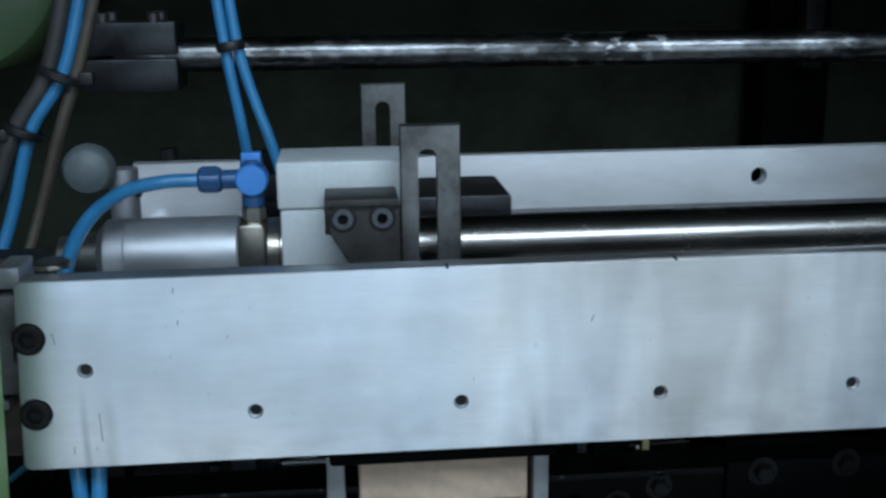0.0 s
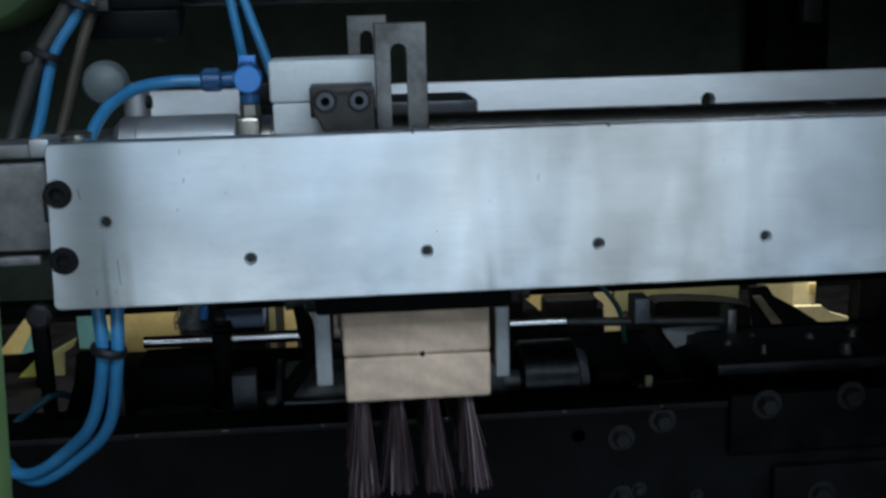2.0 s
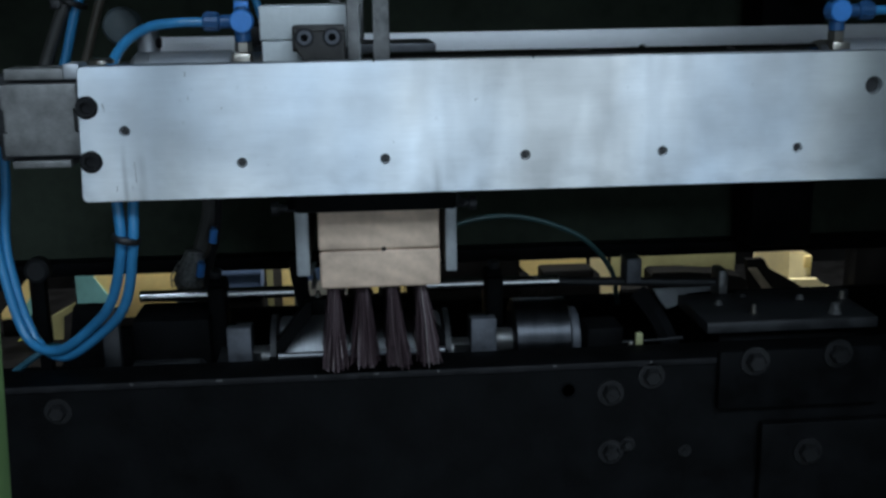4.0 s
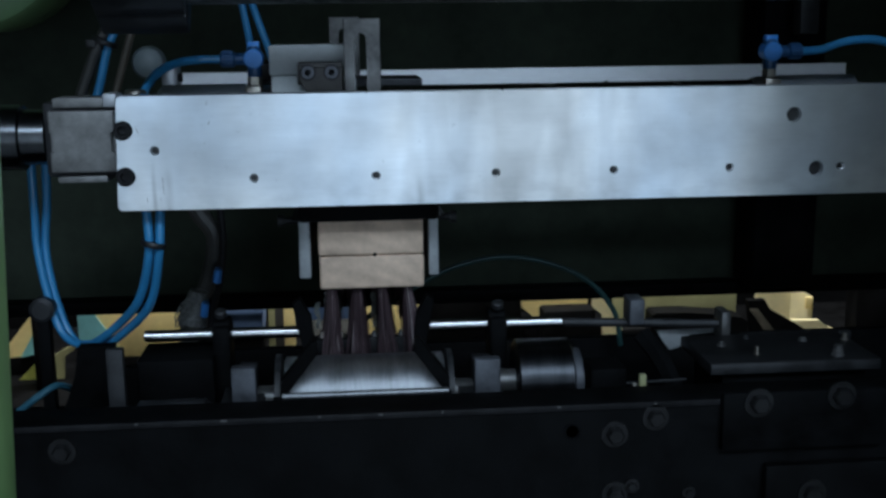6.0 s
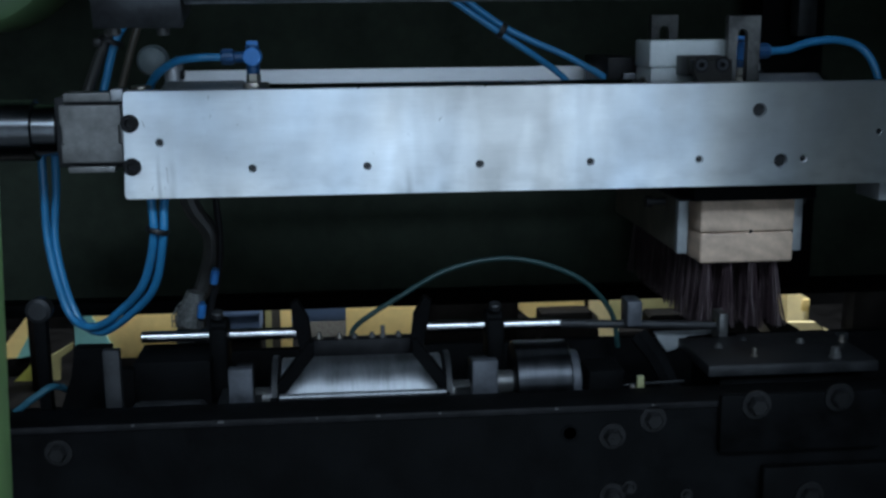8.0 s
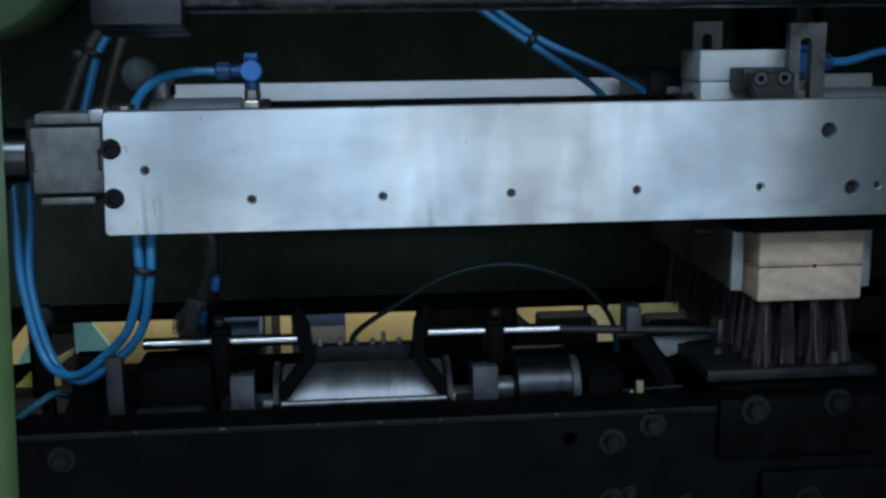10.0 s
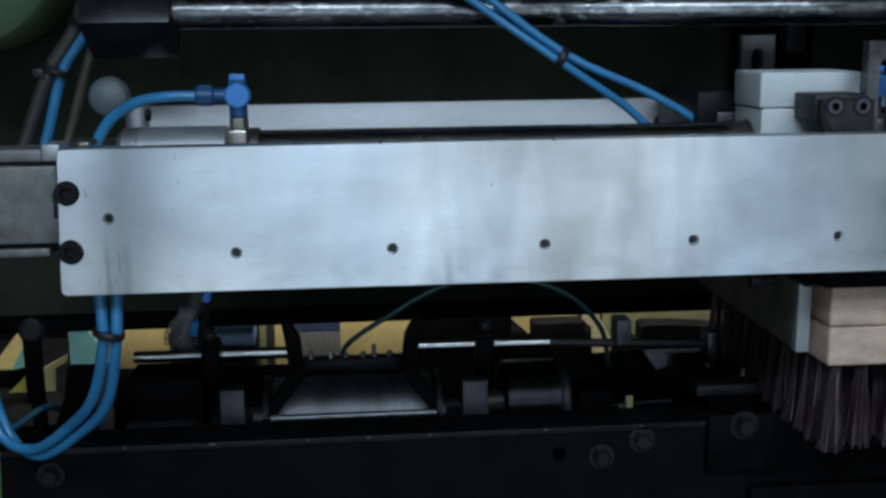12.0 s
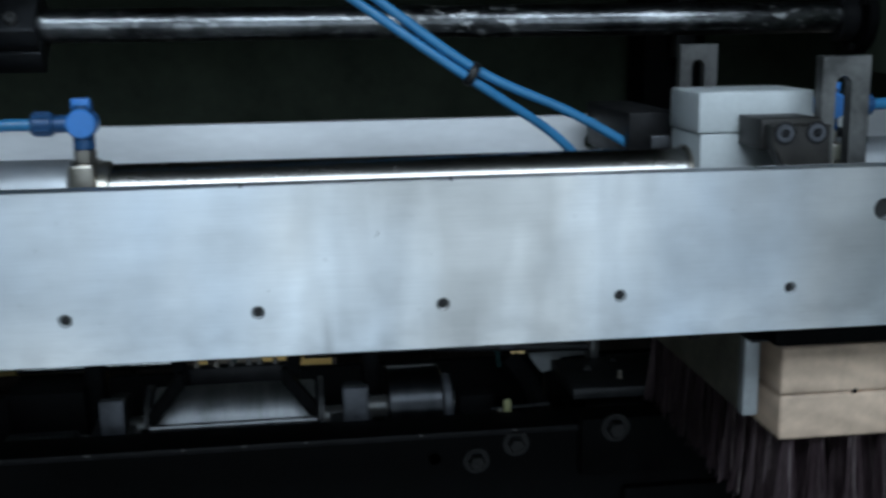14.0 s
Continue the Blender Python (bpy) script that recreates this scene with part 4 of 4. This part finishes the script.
def air_fitting(x, side, label):
    y, z = 0.1015, 0.0785
    f = thing("air_fitting", label, "hose fitting", "blue banjo fittings")
    part("nut", lathe([(0, 0.0058), (0.006, 0.0058), (0.0065, 0.005)], (x, y, 0.0585), (0, 0, 1), 6), M["nickel"], f, "nickel-plated hexagon nut")
    part("stem", rod((x, y, 0.065), (x, y, 0.088), 0.0055), M["fitting_dark"], f)
    part("eye", lathe([(0, 0.0068), (0.0008, 0.0076), (0.013, 0.0076), (0.0138, 0.0068)], (x, y - 0.0075, z), (0, 1, 0), 32), M["fitting"], f, "round blue face")
    part("cap", box(x - 0.0046, x + 0.0046, y - 0.004, y + 0.004, z + 0.0078, z + 0.0128, 0.0006), M["fitting"], f)
    part("arm", rod((x + side * 0.006, y, z), (x + side * 0.0145, y, z - 0.0002), 0.0046, 20), M["fitting_dark"], f)
    collar = lathe([(0, 0.0052), (0.001, 0.006), (0.0098, 0.006), (0.011, 0.005)], (x + side * 0.0145, y, z - 0.0002), (side, 0, 0), 24)
    col = part("collar", collar, M["fitting_dark"], f, "dark blue ribbed collar")
    for k in range(12):
        a = 2 * math.pi * k / 12
        o = Vector((x + side * 0.0162, y + 0.0059 * math.cos(a), z + 0.0059 * math.sin(a)))
        part("rib", rod(o, o + Vector((side * 0.0075, 0, 0)), 0.0006, 6), M["fitting_dark"], col)
    return f


beam_riders.append(air_fitting(-0.0030, -1, "blue banjo fitting with a hose on the air cylinder"))
beam_riders.append(air_fitting(0.4035, 1, "blue banjo fitting with an arched hose on the air cylinder"))


def beam_hose(name, pts, r, label, material="hose", ties=()):
    h = thing(name, label, "hose", "hoses on the beam")
    part("tube", sweep(pts, r, 14), M[material], h)
    for p0, p1, rr in ties:
        part("cable_tie", lathe([(0, rr), (0.0012, rr + 0.0006), (0.0028, rr + 0.0006), (0.004, rr)], p0, Vector(p1) - Vector(p0), 20), M["tie"], h, "black cable tie")
    beam_riders.append(h)
    return h


beam_hose("air_hose", [(-0.028, 0.1015, 0.0783), (-0.045, 0.099, 0.0783), (-0.0625, 0.088, 0.0755), (-0.0755, 0.07, 0.0655), (-0.0815, 0.05, 0.047), (-0.081, 0.03, 0.015), (-0.0765, 0.02, -0.026),
                       (-0.0765, 0.02, -0.054), (-0.088, 0.038, -0.090), (-0.107, 0.06, -0.1145), (-0.1385, 0.085, -0.139), (-0.1635, 0.1, -0.1305), (-0.178, 0.11, -0.0766), (-0.1785, 0.11, -0.0257), (-0.178, 0.11, 0.03)],
          0.0033, "light blue air hose bent down behind the front plate", ties=(((-0.0725, 0.02, -0.046), (-0.0735, 0.02, -0.05), 0.0085),))
beam_hose("air_hose", [(-0.060, 0.06, 0.03), (-0.0655, 0.03, -0.015), (-0.0672, 0.021, -0.027), (-0.0695, 0.02, -0.055), (-0.081, 0.04, -0.095), (-0.104, 0.064, -0.122), (-0.136, 0.088, -0.1445), (-0.1595, 0.105, -0.132),
                       (-0.1735, 0.114, -0.0766), (-0.1695, 0.114, -0.0257), (-0.166, 0.11, 0.03)], 0.0033, "light blue air hose hanging in a loop under the beam")
beam_hose("air_hose", [(0.429, 0.1015, 0.0783), (0.445, 0.1015, 0.0795), (0.465, 0.1015, 0.0855), (0.490, 0.101, 0.0865), (0.510, 0.098, 0.078), (0.520, 0.09, 0.055), (0.521, 0.07, 0.0)], 0.0033, "light blue air hose leaving the fitting in an arch")


def hose_bundle():
    b = thing("hose_bundle", "bundle of blue and grey hoses bound with black cable ties", "hose bundle")
    for dx, x2, m, r in ((0.0, -0.144, "hose", 0.0037), (-0.0085, -0.1575, "hose_grey", 0.005), (0.0075, -0.129, "hose_brown", 0.0034)):
        k = 0.4 if dx > 0 else 1.0
        pts = [(-0.074 + dx, 0.2, 0.26), (-0.096 + dx, 0.2, 0.17), (-0.1105 + dx, 0.2, 0.122), (-0.130 + dx * (1 if dx < 0 else 1.6), 0.2, 0.092) if dx <= 0 else (-0.1145, 0.2, 0.092),
               (x2, 0.2, 0.047), (x2 - 0.012, 0.19, 0.01)]
        part("tube", sweep(pts, r, 12), M[m], b, "blue hose" if m == "hose" else "grey hose")
    for x, z, rr in ((-0.1105, 0.1235, 0.0125), (-0.1335, 0.0935, 0.0105)):
        tie = part("cable_tie", lathe([(0, rr), (0.001, rr + 0.0007), (0.0034, rr + 0.0007), (0.0044, rr)], (x, 0.2, z), (-0.4, 0, -0.9), 20), M["tie"], b, "black cable tie")
        part("tie_head", box(x + (0.009 if z > 0.1 else -0.016), x + (0.017 if z > 0.1 else -0.008), 0.194, 0.203, z - 0.007, z, 0.001), M["tie"], tie)
    return b


beam_riders.append(hose_bundle())


def round_cap():
    k = thing("round_knob", "pale translucent plastic ball knob on a steel stem", "knob")
    part("ball", lathe([(0, 0.003), (0.001, 0.007), (0.004, 0.0115), (0.009, 0.0137), (0.014, 0.0137), (0.019, 0.0115), (0.022, 0.007), (0.023, 0.003)], (-0.0932, 0.155, 0.0745), (0, 1, 0), 32), M["plastic"], k)
    part("elbow", rod((-0.0775, 0.175, 0.03), (-0.0775, 0.175, 0.0735), 0.008), M["barrel"], k)
    part("washer", rod((-0.0715, 0.172, 0.062), (-0.068, 0.172, 0.062), 0.004), M["black"], k)
    return k


M["plastic"] = mat("pale_plastic", (0.14, 0.17, 0.18), 0.48, 0.0, 60, 0.12, 0.05)
beam_riders.append(round_cap())


def joint_block():
    j = thing("coupling_block", "grey cast coupling block on a dark steel spindle", "coupling")
    part("cover", cut(box(-0.1395, -0.0945, 0.02, 0.03, 0.004, 0.0468, 0.0015), join(box(-0.142, -0.1365, 0.01, 0.026, 0.018, 0.032, 0), box(-0.0975, -0.09, 0.01, 0.026, 0.018, 0.032, 0))), M["coupler"], j, "grey metal cover plate")
    part("body", box(-0.145, -0.0945, 0.03, 0.085, 0.0, 0.052, 0.002), M["dark"], j)
    for z0, z1 in ((0.049, 0.0555), (-0.0035, 0.001)):
        part("lip", box(-0.136, -0.102, 0.022, 0.05, z0, z1, 0.0008), M["coupler"], j)
    part("lug", box(-0.102, -0.0925, 0.022, 0.045, 0.049, 0.058, 0.001), M["barrel"], j)
    part("spindle", lathe([(0, 0.017), (0.003, 0.020), (0.02, 0.020), (0.021, 0.0235), (0.09, 0.0235)], (-0.1445, 0.055, 0.026), (-1, 0, 0), 40), M["spindle"], j, "dark steel spindle")
    return j


M["coupler"] = mat("grey_cast_metal", (0.2, 0.2, 0.195), 0.5, 0.5, 120, 0.22, 0.2)
beam_riders.append(joint_block())


# ---- the carriage on the beam ----
def carriage():
    c = thing("carriage", "sliding carriage of white plastic blocks and dark steel brackets", "slide carriage")
    part("upper_block", box(0.0093, 0.0745, 0.083, 0.130, 0.0662, 0.0885, 0.0015, seg=3), M["white"], c, "white plastic upper block")
    bore = rod((-0.05, 0.106, 0.0415), (0.2, 0.106, 0.0415), 0.0155, 32)
    part("lower_block", cut(box(0.0105, 0.0745, 0.0828, 0.130, 0.012, 0.0658, 0.0012), bore), M["white"], c, "white plastic lower block")
    part("bore_ring", cut(lathe([(0, 0.0165), (0.002, 0.0165)], (0.0092, 0.106, 0.0415), (1, 0, 0), 32), rod((-0.05, 0.106, 0.0415), (0.2, 0.106, 0.0415), 0.0152, 32)), M["nickel"], c, "brass wiper ring")
    bracket = extrude([(0.0331, 0.0735), (0.0644, 0.0735), (0.0644, 0.022), (0.046, 0.022), (0.046, 0.042), (0.0331, 0.0645)], 0.042, 0.052, 0.0006)
    part("angle_bracket", bracket, M["bracket"], c, "dark steel angle bracket")
    part("bracket_arm", box(0.0315, 0.0644, 0.0525, 0.0826, 0.0605, 0.0762, 0.0008), M["bracket"], c)
    for x in (0.0395, 0.0565):
        part("counterbore", lathe([(0, 0.0060), (0.0003, 0.0060)], (x, 0.0420, 0.0697), (0, -1, 0), 28), M["black"], c)
        part("screw", lathe([(0, 0.0047), (0.0004, 0.0047), (0.0008, 0.0043), (0.0008, 0.0024), (-0.0012, 0.0022)], (x, 0.0417, 0.0697), (0, -1, 0), 28), M["block"], c)

    def slotted(x0, x1, y0, y1, z0, z1, s0, s1, top):
        ol = [(x0, z0), (x1, z0), (x1, z1), (x0, z1)]
        m, r = (s0 + s1) / 2, (s1 - s0) / 2
        sl = [(s0, z0 + 0.004), (s1, z0 + 0.004), (s1, top - r)] + [(m + r * math.cos(a), top - r + r * math.sin(a)) for a in (0.5, 1.05, 1.57, 2.09, 2.62)] + [(s0, top - r)]
        return cut(extrude(ol, y0, y1, 0.0005), extrude(sl, y0 - 0.01, y1 + 0.01, 0))

    part("spacer", box(0.0646, 0.0735, 0.066, 0.0826, 0.045, 0.062, 0.0006), M["dark"], c)
    part("slotted_plate", slotted(0.0656, 0.0925, 0.0575, 0.0655, 0.034, 0.1075, 0.0735, 0.0822, 0.0972), M["steel"], c, "dull steel plate with a long slot")
    part("slotted_plate", slotted(0.0527, 0.0792, 0.237, 0.245, 0.03, 0.11, 0.061, 0.07, 0.0998), M["steel"], c, "dull steel plate with a long slot")
    part("cross_block", box(0.0, 0.128, 0.135, 0.195, 0.04, 0.0605, 0.002), M["blued"], c, "black steel cross block")
    part("side_block", box(-0.012, 0.018, 0.14, 0.235, 0.045, 0.0735, 0.0015), M["black"], c, "black steel block")
    part("hanger", box(0.03, 0.13, 0.02, 0.235, -0.036, 0.012, 0.002), M["bed"], c, "black hanger block under the beam")
    # the clamp that holds the brush
    part("clamp_plate", box(0.024, 0.137, 0.035, 0.255, -0.0378, -0.036, 0.0005), M["black"], c)
    for x0, x1, s in ((0.0278, 0.0365, -1), (0.1255, 0.133, 1)):
        jaw = part("clamp_jaw", box(x0 + 0.0005, x1 - 0.0005, 0.0605, 0.262, -0.0835, -0.038, 0.001), M["jaw"], c, "dull olive-grey flat clamp jaw")
        part("end_strip", box(x0, x1, 0.052, 0.0603, -0.0842, -0.038, 0.001), M["grey"], jaw, "grey milled end of the jaw")
        xm = x0 if s < 0 else x1
        for y in (0.09, 0.2):
            part("clamp_screw", lathe([(0, 0.003), (0.012, 0.003), (0.0122, 0.005), (0.017, 0.005)], (xm, y, -0.046), (s, 0, 0), 14), M["dark"], jaw)
    return c


carriage_riders.append(carriage())


def brush_head():
    random.seed(4)
    b = thing("brush_head", "wooden broom head with four rows of dark bristle tufts", "broom head")
    x0, x1, y0, y1 = 0.0428, 0.1206, 0.0385, 0.275
    part("wood_block", box(x0, x1, y0, y1, -0.0646, -0.0382, 0.0018, seg=3), M["wood"], b, "pale pine upper block")
    lower = box(x0 + 0.0004, x1 + 0.0004, y0 + 0.0006, y1, -0.0902, -0.0651, 0.0022, seg=3)
    upper = bpy.data.objects["wood_block"]
    part("wood_block", lower, M["wood"], b, "pale pine lower block with drilled tuft holes")
    part("notch", lathe([(0, 0.0016), (0.0012, 0.0012)], (0.0845, y0 + 0.0006, -0.0642), (0, -1, 0), 10), M["black"], upper, "dark drilled notch")
    rows = (0.0515, 0.0705, 0.0895, 0.1085)
    lean = (-0.0015, 0.0, 0.0035, 0.006)
    for j in range(13):
        for i, xr in enumerate(rows):
            yr = y0 + 0.0075 + j * 0.0182 + (0.004 if i % 2 else 0)
            bm = bmesh.new()
            count = 80 if j < 2 else (44 if j < 5 else 28)
            for k in range(count):
                a, q = random.uniform(0, 6.283), math.sqrt(random.random())
                p = Vector((xr + 0.0030 * q * math.cos(a), yr + 0.0030 * q * math.sin(a), -0.0895))
                spread = random.uniform(0.75, 1.15)
                tip = Vector((xr + lean[i] + 0.0088 * spread * q * math.cos(a) + random.gauss(0, 0.0008), yr + 0.007 * spread * q * math.sin(a) - 0.001, -0.1462 + random.uniform(-0.0012, 0.0022)))
                mid = p.lerp(tip, 0.5) + Vector((random.gauss(0, 0.0006), random.gauss(0, 0.0006), 0)) - Vector((0.0008 * q * math.cos(a), 0.0008 * q * math.sin(a), 0))
                r = 0.00047
                ring = []
                for c3, rr in ((p, r), (mid, r), (tip, r * 0.8)):
                    ring.append([bm.verts.new(c3 + rr * Vector((math.cos(w), math.sin(w), 0))) for w in (0.3, 2.4, 4.5)])
                for u, v in zip(ring, ring[1:]):
                    for w in range(3):
                        bm.faces.new((u[w], u[(w + 1) % 3], v[(w + 1) % 3], v[w]))
            part("tuft", bm, M["bristle"], b)
    return b


BRUSH = brush_head()


# the pair of hoses that follows the carriage: its foot rides on the carriage and it leans over as the carriage goes
def carriage_hoses():
    h = thing("air_hose_pair", "pair of light blue air hoses bound by a black cable tie", "hose", "hoses on the beam")
    part("tube", sweep([(0.010, 0, -0.03), (0.0105, 0, 0.0), (0.009, 0, 0.03), (0.0035, 0, 0.084), (0.009, 0, 0.15), (0.021, 0, 0.25), (0.033, 0, 0.42)], 0.0029, 12), M["hose"], h)
    part("tube", sweep([(-0.014, 0.01, -0.03), (-0.0115, 0.008, 0.0), (-0.0055, 0.006, 0.03), (-0.003, 0, 0.084), (0.0015, 0.002, 0.15), (0.010, 0.002, 0.25), (0.026, 0, 0.42)], 0.0029, 12), M["hose"], h)
    part("cable_tie", lathe([(0, 0.0068), (0.001, 0.0074), (0.004, 0.0074), (0.005, 0.0068)], (0, 0, 0.084), (0, 0, 1), 18), M["tie"], h, "black cable tie")
    return h


HOSES = carriage_hoses()


def fibre_clumps():
    """Grey curled fibre clumps that stand behind the roller bar until they drop away."""
    random.seed(9)
    t = thing("fibre_clump", "grey curled clumps of cut fibre behind the roller", "fibre clump")
    for x, h in ((-0.034, 0.016), (-0.026, 0.024), (-0.0175, 0.021), (0.011, 0.023)):
        for k in range(5):
            a = random.uniform(0, 6)
            pts = [(x + 0.0016 * math.cos(a + 1.6 * i) + random.gauss(0, 0.0006), 0.864 + 0.0016 * math.sin(a + 1.6 * i), -0.256 + (h + 0.006) * i / 6) for i in range(7)]
            part("strand", sweep(pts, 0.0006, 5, steps=3), M["strand"], t)
    return t


M["strand"] = mat("grey_fibre", (0.30, 0.32, 0.30), 0.6, 0.0, 200, 0.3, 0.0)
FIBRES = fibre_clumps()


# the shaft drives the beam: it turns one way as the beam goes out and back as it returns
TURNS = [(0, 0), (0.7, 0), (1.25, 90), (1.8, 180), (2.5, 295), (7.0, 915), (8.0, 915), (11.75, 360), (12.45, 270), (13.05, 180), (13.7, 90), (14.0, 48)]


def motions():
    beam = [(t, pose(x, y, z)) for t, x, y, z in BEAM_ROWS]
    for ob in beam_riders:
        walk(ob, beam)
    ride = [(t, pose(x + stroke(t), y, z)) for t, x, y, z in BEAM_ROWS]
    for ob in carriage_riders:
        walk(ob, ride)
    # the clamp lets the broom head sink a little at the very end
    last = BEAM_ROWS[-1]
    near = [(t, np.interp(t, [r[0] for r in BEAM_ROWS], [r[1] for r in BEAM_ROWS]), np.interp(t, [r[0] for r in BEAM_ROWS], [r[2] for r in BEAM_ROWS])) for t in (13.9,)]
    drop = [row for row in ride if row[0] < 13.9]
    drop += [(t, pose(float(x) + stroke(t), float(y), last[3])) for t, x, y in near]
    drop.append((last[0], pose(last[1] + stroke(last[0]), last[2], last[3] - 0.0042)))
    walk(BRUSH, drop)
    lean = []
    for t, x, y, z in BEAM_ROWS:
        s = stroke(t) / 0.3115
        lean.append((t, pose(x + 0.0015 + (0.2825 - 0.0015) * s, y + 0.15, z + 0.0535, 0, -10.5 - 49 * s, 0)))
    walk(HOSES, lean)
    times = sorted({t for t, _ in TURNS} | {k * 0.5 for k in range(29)})
    ts, angles = zip(*TURNS)
    walk(SHAFT, [(t, pose(0, 0.755, 0.011, float(np.interp(t, ts, angles)), 0, 0)) for t in times])
    walk(FIBRES, [(0, pose(0, 0, 0)), (7.88, pose(0, 0, 0)), (7.94, pose(0.002, 0.002, -0.012)), (8.0, pose(0.004, 0.006, -0.058)), (14, pose(0.004, 0.006, -0.058))])


motions()
